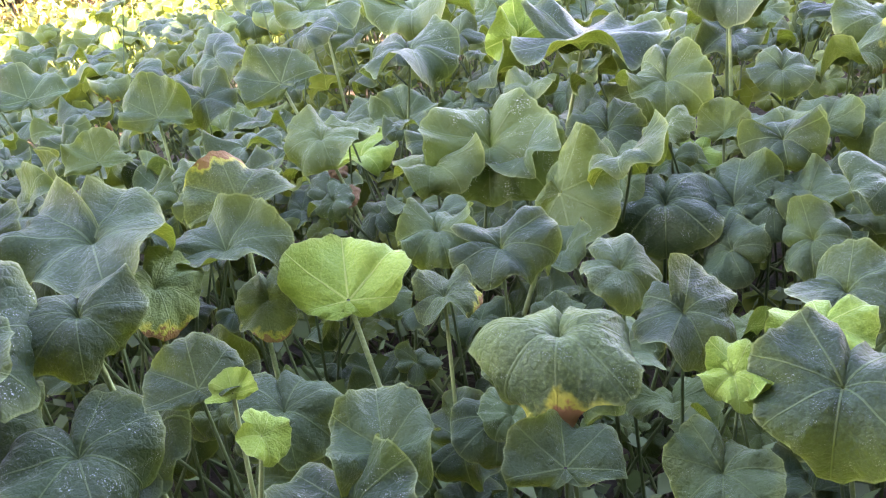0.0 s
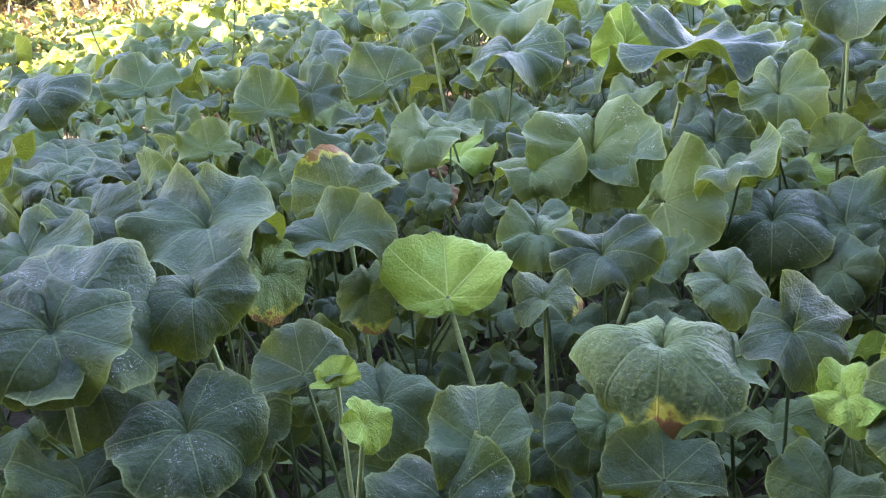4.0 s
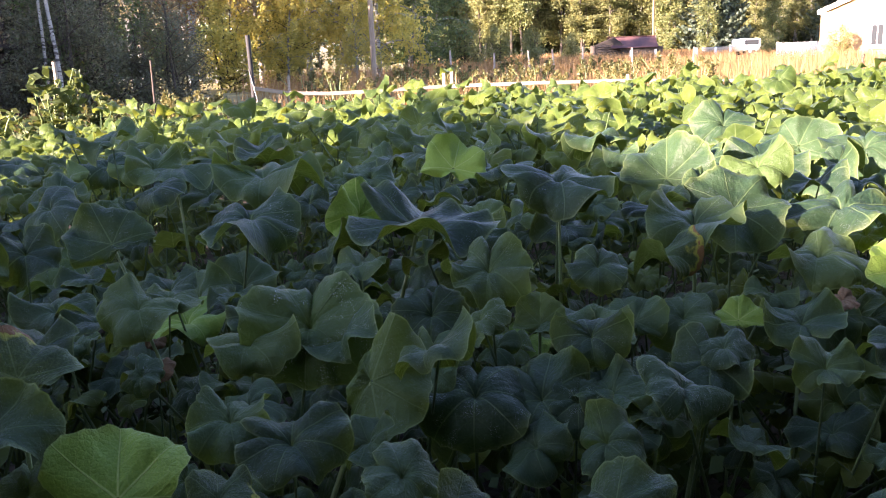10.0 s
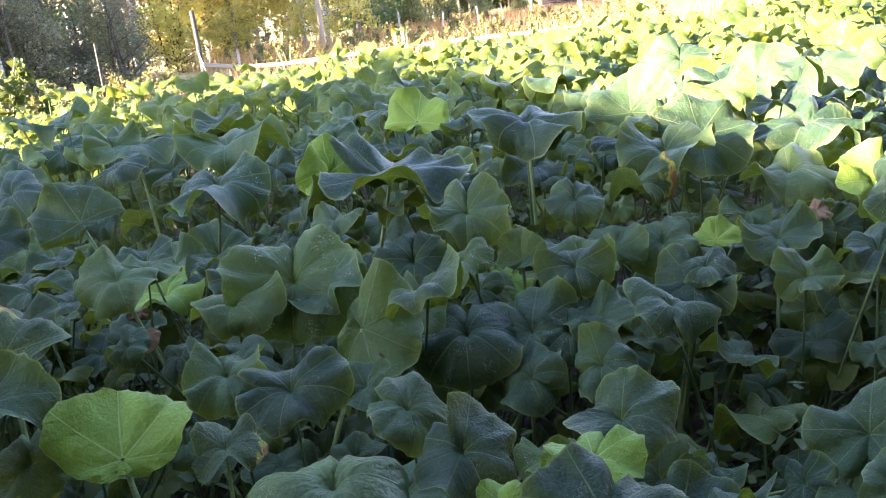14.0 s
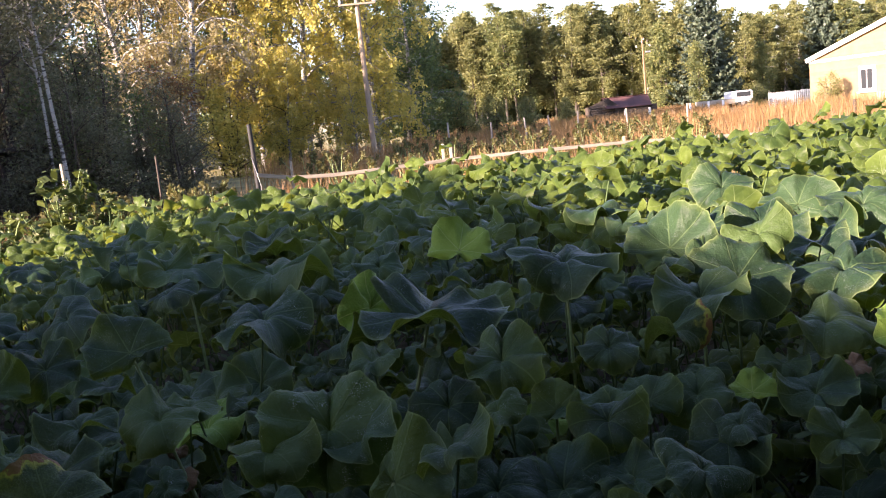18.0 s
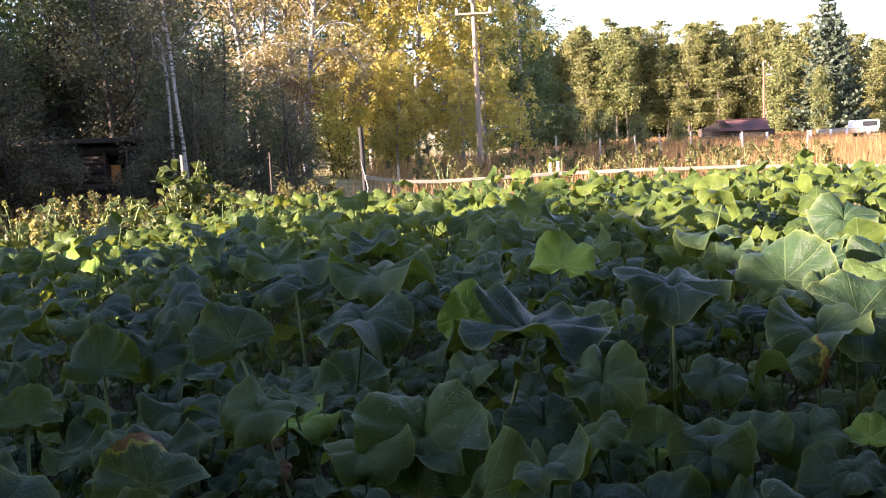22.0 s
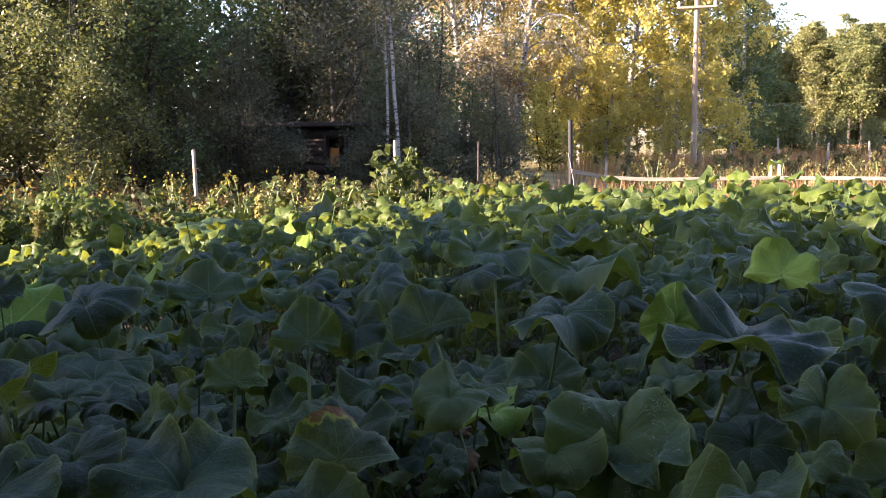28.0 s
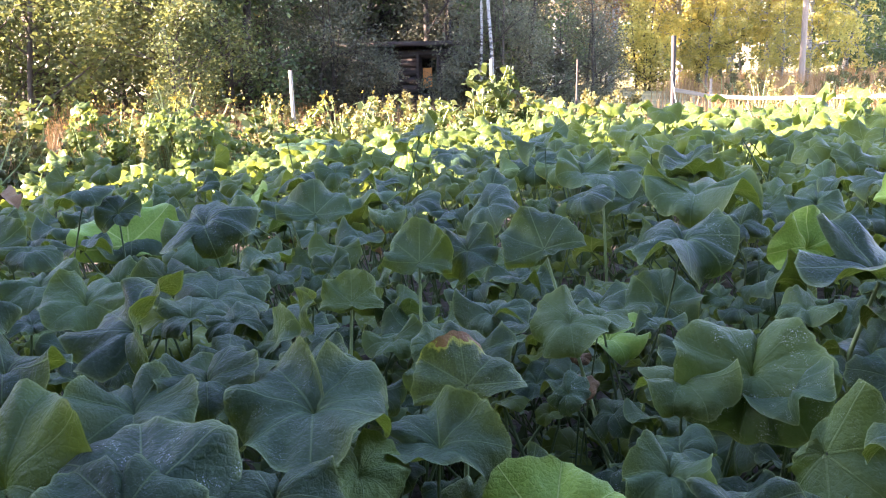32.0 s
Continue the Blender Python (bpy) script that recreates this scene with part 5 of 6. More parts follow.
hero(-0.531, 0.890, 0.945, 0.076, (0.22, -0.42, 0.88), (0.24, -0.85, -0.47), (-0.34, 0.78), LEAF, (-0.50, 0.00, 0.08, 0.52, 0.00), 0.0, 104)
hero(-0.509, 1.054, 0.900, 0.069, (0.40, -0.29, 0.87), (0.50, -0.75, -0.43), (-0.56, 1.11), LEAF_BURNT, (-0.05, 0.10, 0.10, 0.42, 0.10), 0.04, 105)
hero(-0.646, 0.785, 0.961, 0.089, (0.32, -0.43, 0.84), (0.50, -0.68, -0.54), (-0.62, 0.62), LEAF, (-0.10, 0.15, 0.08, 0.42, 0.10), 0.0, 106)
hero(-0.273, 1.140, 0.812, 0.112, (0.10, -0.72, 0.68), (-0.06, 0.66, 0.75), (-0.08, 0.86), LEAF_YOUNG, (0.14, 0.22, 0.10, 0.00, 0.05), 0.0, 107, 1.85)
hero(-0.000, 0.856, 0.864, 0.115, (-0.02, -0.16, 0.99), (-0.19, -0.97, -0.16), (0.02, 0.91), LEAF_BURNT, (-0.85, 0.00, 0.08, 0.37, 0.00), 0.04, 108)
hero(0.147, 0.910, 0.854, 0.070, (0.04, -0.50, 0.86), (0.28, -0.87, -0.41), (0.14, 0.96), LEAF, (-0.15, 0.10, 0.12, 0.42, 0.10), 0.04, 109)
hero(0.102, 1.065, 0.841, 0.067, (0.19, -0.40, 0.90), (0.76, -0.62, -0.19), (0.16, 1.21), LEAF, (-0.20, 0.10, 0.10, 0.72, 0.10), 0.04, 110)
hero(-0.046, 1.224, 0.826, 0.084, (-0.02, -0.39, 0.92), (0.98, -0.20, -0.07), (-0.05, 1.35), LEAF, (-0.20, 0.30, 0.12, 0.30, 0.10), 0.04, 111)
hero(-0.143, 1.309, 0.829, 0.075, (0.01, -0.35, 0.94), (0.21, -0.92, -0.34), (-0.12, 1.44), LEAF, (0.05, 0.10, 0.20, 0.32, 0.10), 0.04, 112)
hero(-0.132, 1.083, 0.826, 0.052, (0.01, -0.35, 0.93), (0.90, 0.03, 0.00), (-0.16, 0.99), LEAF_BURNT, (-0.10, 0.10, 0.15, 0.20, 0.10), 0.0, 113)
hero(-0.395, 1.165, 0.815, 0.058, (-0.01, -0.72, 0.70), (0.08, -0.71, -0.70), (-0.37, 1.39), LEAF_BURNT, (-0.15, 0.10, 0.12, 0.42, 0.20), 0.04, 114)
hero(0.278, 1.572, 0.728, 0.120, (-0.12, -0.49, 0.87), (-0.20, -0.84, -0.50), (0.30, 1.76), LEAF_SPOTTED, (-0.55, 0.10, 0.08, 0.42, 0.00), 0.04, 115)
hero(0.410, 1.584, 0.708, 0.114, (-0.18, -0.55, 0.82), (0.26, -0.83, -0.50), (0.39, 1.66), LEAF, (-0.25, 0.10, 0.10, 0.42, 0.10), 0.04, 116)
hero(0.374, 1.953, 0.870, 0.110, (-0.11, -0.46, 0.88), (-0.21, -0.85, -0.48), (0.44, 2.11), LEAF, (0.10, 0.05, 0.14, 0.32, 0.10), 0.04, 117)
hero(0.238, 2.314, 0.897, 0.195, (0.07, -0.12, 0.99), (0.95, -0.32, -0.02), (-0.02, 2.22), LEAF, (0.20, 0.12, 0.12, 0.15, -0.10), 0.0, 118)
hero(0.086, 2.552, 0.911, 0.119, (0.60, -0.62, 0.50), (-0.38, -0.59, -0.71), (0.09, 2.48), LEAF_YOUNG, (0.05, 0.30, 0.20, 0.32, 0.10), 0.0, 119)
hero(-0.224, 2.525, 0.902, 0.165, (0.01, -0.18, 0.98), (0.22, -0.96, -0.17), (-0.37, 2.67), LEAF_SPOTTED, (-0.25, 0.10, 0.16, 0.42, 0.10), 0.04, 120)
hero(-0.625, 3.645, 0.923, 0.180, (0.01, -0.06, 1.00), (0.99, 0.14, 0.00), (-0.54, 3.51), LEAF, (-0.30, 0.10, 0.14, 0.20, 0.20), 0.0, 121)
hero(-0.602, 2.501, 0.883, 0.136, (-0.02, -0.77, 0.64), (-0.46, 0.53, 0.71), (-0.29, 2.42), LEAF, (0.15, 0.20, 0.12, 0.00, 0.10), 0.0, 122, 1.35)
hero(-0.413, 1.933, 0.847, 0.089, (0.07, -0.41, 0.91), (-0.51, -0.80, -0.32), (-0.12, 1.79), LEAF, (-0.25, 0.10, 0.10, 0.52, 0.10), 0.0, 123)
hero(-0.359, 2.002, 0.843, 0.070, (0.02, -0.12, 0.99), (0.99, 0.13, 0.00), (-0.45, 2.10), LEAF, (-0.20, 0.10, 0.10, 0.30, 0.10), 0.04, 124)
hero(-0.466, 1.371, 0.910, 0.096, (0.22, -0.78, 0.58), (-0.32, 0.50, 0.80), (-0.45, 1.29), LEAF_BURNT, (0.00, 0.10, 0.12, 0.10, 0.10), 0.0, 125, 1.35)
hero(-0.439, 1.168, 0.897, 0.085, (0.08, -0.27, 0.96), (0.96, 0.29, 0.00), (-0.50, 1.24), LEAF, (0.10, 0.40, 0.10, 0.10, 0.00), 0.04, 126)
hero(-3.611, 6.749, 0.664, 0.313, (0.13, -0.25, 0.96), (-0.45, 0.85, 0.28), (-3.68, 6.94), LEAF, (-0.40, 0.00, 0.10, 0.20, 0.00), 0.04, 127)
hero(-2.524, 6.253, 0.709, 0.228, (0.13, -0.32, 0.94), (0.34, -0.87, -0.35), (-2.57, 6.44), LEAF_YOUNG, (-0.25, 0.10, 0.10, 0.42, 0.10), 0.04, 128)
hero(-2.048, 5.935, 0.729, 0.213, (0.05, -0.16, 0.99), (0.95, 0.31, 0.00), (-2.12, 6.04), LEAF, (-0.30, 0.10, 0.10, 0.20, 0.10), 0.04, 129)
hero(-0.884, 2.243, 0.884, 0.117, (0.26, -0.71, 0.65), (-0.22, 0.61, 0.76), (-0.86, 2.20), LEAF, (0.30, 0.20, 0.14, 0.00, 0.10), 0.0, 130, 1.35)
hero(-0.794, 2.382, 0.890, 0.093, (0.18, -0.59, 0.79), (0.23, -0.75, -0.62), (-0.85, 2.48), LEAF, (0.05, 0.10, 0.16, 0.32, 0.10), 0.04, 131)
hero(-0.877, 1.807, 0.893, 0.082, (0.27, -0.62, 0.74), (-0.30, 0.67, 0.68), (-0.90, 1.76), LEAF, (0.10, 0.20, 0.12, 0.00, 0.10), 0.0, 132, 1.35)
hero(-0.800, 1.370, 0.949, 0.066, (-0.71, -0.51, 0.49), (-0.12, 0.97, 0.22), (-0.97, 1.49), LEAF, (0.10, 0.20, 0.10, 0.00, 0.10), 0.04, 133)
hero(-1.128, 1.660, 0.914, 0.110, (0.09, -0.14, 0.99), (0.92, 0.38, -0.03), (-1.25, 1.73), LEAF, (-0.30, 0.10, 0.14, 0.30, 0.10), 0.04, 134)
hero(-0.935, 1.437, 0.945, 0.064, (0.08, -0.14, 0.99), (0.86, 0.51, 0.00), (-0.96, 1.44), LEAF, (-0.20, 0.10, 0.10, 0.20, 0.10), 0.04, 135)
hero(-1.858, 2.609, 0.797, 0.134, (0.20, -0.29, 0.94), (0.53, -0.77, -0.35), (-1.90, 2.79), LEAF, (-0.25, 0.10, 0.12, 0.42, 0.10), 0.04, 136)
hero(-1.790, 3.136, 0.822, 0.127, (0.34, -0.63, 0.70), (-0.33, 0.61, 0.72), (-1.55, 3.20), LEAF, (0.00, 0.10, 0.10, 0.10, 0.10), 0.0, 137, 1.35)
hero(-2.002, 3.123, 0.802, 0.115, (0.33, -0.54, 0.78), (-0.41, 0.66, 0.63), (-2.12, 3.12), LEAF, (0.10, 0.10, 0.10, 0.10, 0.10), 0.04, 138, 1.35)
hero(-0.681, 1.269, 0.953, 0.068, (0.06, -0.13, 0.99), (0.90, 0.43, 0.00), (-0.72, 1.36), LEAF, (-0.20, 0.10, 0.15, 0.20, 0.20), 0.04, 139)
hero(-0.586, 1.544, 0.901, 0.052, (0.29, -0.33, 0.90), (0.95, 0.31, 0.00), (-0.68, 1.65), LEAF, (-0.20, 0.10, 0.10, 0.30, 0.10), 0.04, 140)
hero(0.074, 2.124, 0.862, 0.073, (-0.01, -0.12, 0.99), (1.00, -0.08, 0.00), (0.15, 2.20), LEAF, (-0.20, 0.10, 0.20, 0.20, 0.20), 0.04, 141)
hero(0.236, 1.939, 0.782, 0.096, (-0.11, -0.64, 0.76), (-0.13, -0.75, -0.65), (0.17, 2.11), LEAF, (-0.15, 0.05, 0.06, 0.42, 0.00), 0.04, 142)
hero(0.463, 1.821, 0.786, 0.072, (-0.24, -0.79, 0.56), (0.16, 0.53, 0.83), (0.43, 1.77), LEAF, (0.10, 0.30, 0.10, 0.00, 0.00), 0.0, 143, 1.35)
hero(0.502, 1.816, 0.776, 0.080, (-0.07, -0.20, 0.98), (0.95, -0.32, 0.00), (0.59, 2.02), LEAF, (-0.10, 0.30, 0.10, 0.20, 0.10), 0.04, 144)
hero(0.690, 2.547, 0.958, 0.177, (0.04, -0.16, 0.99), (0.68, -0.73, -0.07), (0.69, 2.62), LEAF, (-0.20, 0.10, 0.14, 0.42, 0.10), 0.04, 145)
hero(0.512, 3.605, 0.895, 0.159, (-0.12, -0.73, 0.67), (0.28, 0.63, 0.73), (0.16, 3.62), LEAF_YOUNG, (0.10, 0.20, 0.10, 0.00, 0.10), 0.0, 146, 1.35)
hero(-0.221, 3.058, 0.959, 0.192, (0.00, -0.11, 0.99), (1.00, 0.04, 0.00), (-0.16, 3.11), LEAF, (-0.10, 0.10, 0.18, 0.10, 0.10), 0.04, 147)
hero(-1.144, 4.629, 0.851, 0.148, (0.10, -0.45, 0.89), (0.20, -0.87, -0.46), (-1.19, 4.76), LEAF, (-0.35, 0.00, 0.10, 0.42, 0.10), 0.04, 148)
hero(0.154, 3.233, 0.919, 0.101, (-0.04, -0.56, 0.83), (-0.06, -0.83, -0.56), (0.10, 3.26), LEAF, (-0.15, 0.10, 0.10, 0.42, 0.10), 0.04, 149)
hero(-0.380, 0.793, 0.895, 0.062, (0.23, -0.61, 0.76), (-0.27, 0.71, 0.65), (-0.34, 0.90), LEAF, (0.10, 0.15, 0.10, 0.00, 0.10), 0.04, 150, 1.35)
hero(-0.326, 0.889, 0.796, 0.071, (0.11, -0.40, 0.91), (0.24, -0.88, -0.41), (-0.38, 1.04), LEAF, (-0.25, 0.10, 0.10, 0.42, 0.10), 0.04, 151)
hero(-0.518, 0.776, 0.836, 0.086, (0.14, -0.24, 0.96), (0.48, -0.83, -0.28), (-0.53, 0.83), LEAF_SPOTTED, (-0.15, 0.10, 0.10, 0.42, 0.10), 0.04, 152)
hero(-0.345, 0.792, 0.886, 0.029, (0.23, -0.69, 0.69), (-0.22, 0.65, 0.73), (-0.36, 0.71), LEAF_YOUNG, (0.20, 0.20, 0.10, 0.00, 0.00), 0.0, 153, 1.35)
hero(-0.300, 0.714, 0.882, 0.029, (0.64, -0.40, 0.66), (0.94, -0.11, -0.33), (-0.48, 0.64), LEAF_YOUNG, (0.05, 0.20, 0.10, 0.42, 0.00), 0.0, 154)
hero(-0.193, 0.752, 0.819, 0.068, (0.07, -0.45, 0.89), (-0.13, 0.88, 0.46), (-0.21, 0.88), LEAF, (0.10, 0.50, 0.10, 0.00, 0.10), 0.04, 155)
hero(0.157, 0.754, 0.865, 0.038, (-0.14, -0.41, 0.90), (0.67, -0.71, -0.22), (0.32, 0.92), LEAF_YOUNG, (-0.15, 0.10, 0.15, 0.42, 0.10), 0.04, 156)
hero(-0.647, 0.838, 0.862, 0.078, (0.20, -0.29, 0.94), (0.53, -0.77, -0.35), (-0.81, 0.91), LEAF, (-0.15, 0.10, 0.10, 0.42, 0.10), 0.04, 157)
hero(-0.836, 1.264, 0.942, 0.083, (0.12, -0.20, 0.97), (0.86, -0.46, -0.20), (-0.89, 1.28), LEAF, (-0.25, 0.10, 0.10, 0.42, 0.10), 0.04, 158)
hero(-0.812, 1.107, 0.945, 0.085, (0.09, -0.14, 0.99), (0.83, 0.55, 0.00), (-0.84, 1.17), LEAF, (-0.10, 0.20, 0.12, 0.20, 0.10), 0.04, 159)
hero(-0.840, 1.047, 0.939, 0.065, (0.15, -0.21, 0.97), (0.57, -0.78, -0.26), (-0.96, 1.16), LEAF, (-0.15, 0.10, 0.10, 0.42, 0.10), 0.04, 160)
hero(0.281, 0.852, 0.849, 0.054, (-0.13, -0.30, 0.95), (-0.66, -0.69, -0.31), (0.42, 0.94), LEAF_YOUNG, (-0.15, 0.10, 0.12, 0.42, 0.10), 0.04, 161)
hero(0.355, 0.962, 0.826, 0.074, (-0.14, -0.32, 0.94), (0.83, -0.56, -0.06), (0.41, 1.16), LEAF, (-0.10, 0.20, 0.10, 0.20, 0.10), 0.04, 162)
hero(0.247, 0.718, 0.862, 0.084, (-0.19, -0.42, 0.89), (-0.44, -0.77, -0.46), (0.36, 0.77), LEAF, (-0.15, 0.15, 0.10, 0.42, 0.10), 0.04, 163)
hero(0.168, 0.763, 0.864, 0.038, (-0.12, -0.40, 0.91), (-0.58, -0.71, -0.39), (0.16, 0.93), LEAF_YOUNG, (-0.05, 0.10, 0.15, 0.42, 0.10), 0.04, 164)
hero(-0.015, 0.729, 0.796, 0.067, (-0.04, -0.62, 0.79), (0.05, 0.78, 0.62), (-0.03, 0.78), LEAF, (0.00, 0.20, 0.12, 0.10, 0.10), 0.04, 165, 1.35)
hero(0.139, 0.728, 0.769, 0.060, (-0.10, -0.33, 0.94), (-0.26, -0.90, -0.35), (0.14, 0.80), LEAF, (-0.05, 0.20, 0.12, 0.32, 0.10), 0.04, 166)
hero(0.567, 1.799, 0.755, 0.099, (-0.09, -0.34, 0.94), (0.82, -0.56, -0.12), (0.73, 1.93), LEAF, (0.10, 0.35, 0.10, 0.20, 0.00), 0.04, 167)
hero(0.694, 1.862, 0.761, 0.085, (-0.21, -0.64, 0.74), (0.54, 0.55, 0.63), (0.66, 1.88), LEAF, (0.10, 0.20, 0.10, 0.10, 0.00), 0.04, 168, 1.35)
hero(0.814, 1.877, 0.752, 0.087, (-0.20, -0.52, 0.83), (-0.30, -0.77, -0.56), (0.90, 1.98), LEAF, (-0.15, 0.00, 0.06, 0.42, 0.00), 0.04, 169)
hero(0.987, 2.238, 0.878, 0.150, (-0.11, -0.26, 0.96), (-0.36, -0.89, -0.28), (1.00, 2.17), LEAF, (0.30, 0.10, 0.14, 0.22, 0.10), 0.0, 170)
hero(1.200, 2.462, 0.878, 0.147, (-0.12, -0.67, 0.73), (0.95, -0.30, 0.12), (1.25, 2.56), LEAF, (0.10, 0.10, 0.10, 0.10, 0.00), 0.04, 171)
hero(1.230, 3.067, 0.892, 0.195, (-0.27, -0.73, 0.63), (0.22, 0.59, 0.78), (1.27, 3.19), LEAF, (0.20, 0.15, 0.12, 0.00, 0.10), 0.04, 172, 1.35)
hero(0.693, 2.550, 0.958, 0.117, (-0.03, -0.12, 0.99), (-0.23, -0.97, -0.12), (0.69, 2.49), LEAF, (-0.60, 0.10, 0.12, 0.42, 0.10), 0.0, 173)
hero(1.242, 2.051, 0.817, 0.139, (-0.09, -0.16, 0.98), (0.87, -0.50, 0.00), (1.28, 2.16), LEAF, (-0.30, 0.10, 0.12, 0.20, 0.10), 0.04, 174)
hero(1.066, 1.805, 0.740, 0.095, (-0.17, -0.31, 0.94), (-0.05, 0.95, 0.30), (1.03, 1.76), LEAF, (0.10, 0.20, 0.16, 0.10, 0.10), 0.0, 175)
hero(0.790, 1.671, 0.710, 0.100, (-0.16, -0.38, 0.91), (-0.36, -0.84, -0.41), (0.67, 1.63), LEAF, (0.00, 0.10, 0.12, 0.42, 0.10), 0.0, 176)
hero(0.549, 1.643, 0.713, 0.068, (-0.05, -0.16, 0.99), (0.96, -0.28, 0.00), (0.55, 1.76), LEAF, (-0.30, 0.10, 0.14, 0.30, 0.10), 0.04, 177)
hero(0.475, 1.557, 0.709, 0.069, (-0.14, -0.56, 0.82), (-0.20, -0.79, -0.58), (0.50, 1.71), LEAF_SPOTTED, (-0.15, 0.10, 0.12, 0.42, 0.10), 0.04, 178)
hero(0.547, 1.517, 0.706, 0.059, (-0.09, -0.29, 0.95), (0.89, -0.45, -0.05), (0.66, 1.51), LEAF, (-0.20, 0.10, 0.14, 0.20, 0.10), 0.04, 179)
hero(0.606, 1.474, 0.702, 0.063, (-0.03, -0.09, 1.00), (0.94, -0.34, 0.00), (0.49, 1.32), LEAF, (-0.10, 0.20, 0.10, 0.20, 0.00), 0.0, 180)
hero(0.390, 1.695, 0.668, 0.077, (-0.14, -0.77, 0.63), (0.11, 0.62, 0.78), (0.39, 1.83), LEAF, (-0.10, 0.10, 0.10, 0.20, 0.10), 0.04, 181, 1.35)
hero(0.653, 2.018, 0.851, 0.075, (-0.15, -0.54, 0.83), (-0.22, -0.80, -0.56), (0.74, 2.20), LEAF, (-0.15, 0.10, 0.12, 0.42, 0.10), 0.04, 182)
hero(0.943, 1.865, 0.745, 0.063, (-0.29, -0.61, 0.74), (0.31, 0.67, 0.68), (0.87, 1.77), LEAF_YOUNG, (0.10, 0.20, 0.12, 0.00, 0.10), 0.0, 183, 1.35)
hero(1.524, 2.419, 0.854, 0.175, (-0.11, -0.18, 0.98), (-0.77, -0.61, -0.20), (1.41, 2.40), LEAF, (-0.15, 0.15, 0.16, 0.42, 0.10), 0.0, 184)
hero(2.275, 3.493, 0.899, 0.173, (-0.28, -0.44, 0.85), (-0.46, -0.72, -0.52), (2.43, 3.59), LEAF, (-0.25, 0.10, 0.10, 0.42, 0.10), 0.04, 185)
hero(2.123, 3.761, 0.896, 0.180, (-0.38, -0.70, 0.61), (0.57, 0.34, 0.75), (2.22, 3.83), LEAF, (0.10, 0.10, 0.10, 0.10, 0.10), 0.04, 186, 1.35)
hero(2.164, 4.644, 0.904, 0.179, (-0.27, -0.60, 0.76), (-0.31, -0.69, -0.65), (2.28, 4.89), LEAF, (-0.05, 0.10, 0.10, 0.32, 0.10), 0.04, 187)
hero(1.682, 3.240, 0.879, 0.176, (-0.25, -0.50, 0.83), (-0.04, -0.85, -0.53), (1.69, 3.30), LEAF, (-0.05, 0.10, 0.14, 0.32, 0.10), 0.04, 188)
hero(0.841, 2.094, 0.833, 0.107, (-0.02, -0.06, 1.00), (0.94, -0.35, 0.00), (0.86, 2.23), LEAF_BURNT, (-0.10, 0.20, 0.25, 0.20, 0.30), 0.04, 189)
hero(1.201, 1.870, 0.772, 0.039, (-0.24, -0.39, 0.89), (0.03, -0.92, -0.40), (1.36, 1.96), DRY_LEAF, (0.00, 0.30, 0.25, 0.20, 0.30), 0.04, 190)
hero(1.183, 1.616, 0.738, 0.095, (-0.20, -0.29, 0.94), (-0.78, -0.53, -0.33), (1.22, 1.66), LEAF, (-0.05, 0.20, 0.15, 0.32, 0.10), 0.04, 191)
hero(1.370, 1.910, 0.803, 0.114, (0.09, -0.75, 0.66), (0.74, -0.67, -0.11), (1.38, 2.02), LEAF_YOUNG, (0.00, 0.20, 0.10, 0.10, 0.10), 0.04, 192)
hero(1.000, 1.592, 0.717, 0.078, (-0.23, -0.39, 0.89), (0.72, 0.55, 0.43), (1.06, 1.72), LEAF, (0.10, 0.20, 0.20, 0.10, 0.10), 0.04, 193)
hero(-0.816, 0.801, 0.959, 0.119, (0.16, -0.50, 0.85), (-0.80, 0.39, 0.46), (-0.74, 0.78), LEAF, (-0.05, 0.35, 0.10, 0.10, 0.00), 0.0, 194)
hero(-0.647, 0.820, 0.954, 0.122, (0.28, -0.36, 0.89), (-0.55, 0.70, 0.46), (-0.72, 0.94), LEAF_SPOTTED, (-0.30, 0.05, 0.06, 0.10, 0.00), 0.04, 195)
hero(-0.790, 0.984, 0.978, 0.079, (0.18, -0.22, 0.96), (0.60, -0.75, -0.28), (-0.93, 1.10), LEAF, (0.25, 0.15, 0.12, 0.22, 0.10), 0.04, 196)
hero(-1.048, 1.317, 0.957, 0.122, (-0.36, -0.54, 0.76), (-0.13, 0.97, 0.22), (-0.96, 1.25), LEAF, (0.10, 0.20, 0.14, 0.10, 0.00), 0.0, 197)
hero(-1.003, 0.775, 0.961, 0.092, (0.28, -0.20, 0.94), (-0.65, 0.68, 0.34), (-0.96, 0.71), LEAF, (0.10, 0.30, 0.16, 0.10, 0.10), 0.0, 198)
hero(-1.199, 1.069, 0.965, 0.066, (0.13, -0.11, 0.99), (-0.65, -0.76, -0.00), (-1.22, 1.11), LEAF_YOUNG, (-0.20, 0.10, 0.10, 0.20, 0.10), 0.04, 199)
hero(-1.416, 1.106, 0.947, 0.072, (0.45, -0.33, 0.83), (0.67, -0.49, -0.56), (-1.55, 1.16), LEAF, (-0.05, 0.10, 0.10, 0.42, 0.10), 0.04, 200)
hero(-1.046, 1.026, 0.981, 0.090, (0.12, -0.11, 0.99), (0.69, 0.72, 0.00), (-1.18, 1.12), LEAF, (-0.10, 0.20, 0.16, 0.20, 0.10), 0.04, 201)
hero(-1.337, 1.507, 0.928, 0.094, (0.31, -0.34, 0.89), (0.59, -0.66, -0.46), (-1.41, 1.57), LEAF, (0.15, 0.10, 0.12, 0.32, 0.10), 0.04, 202)
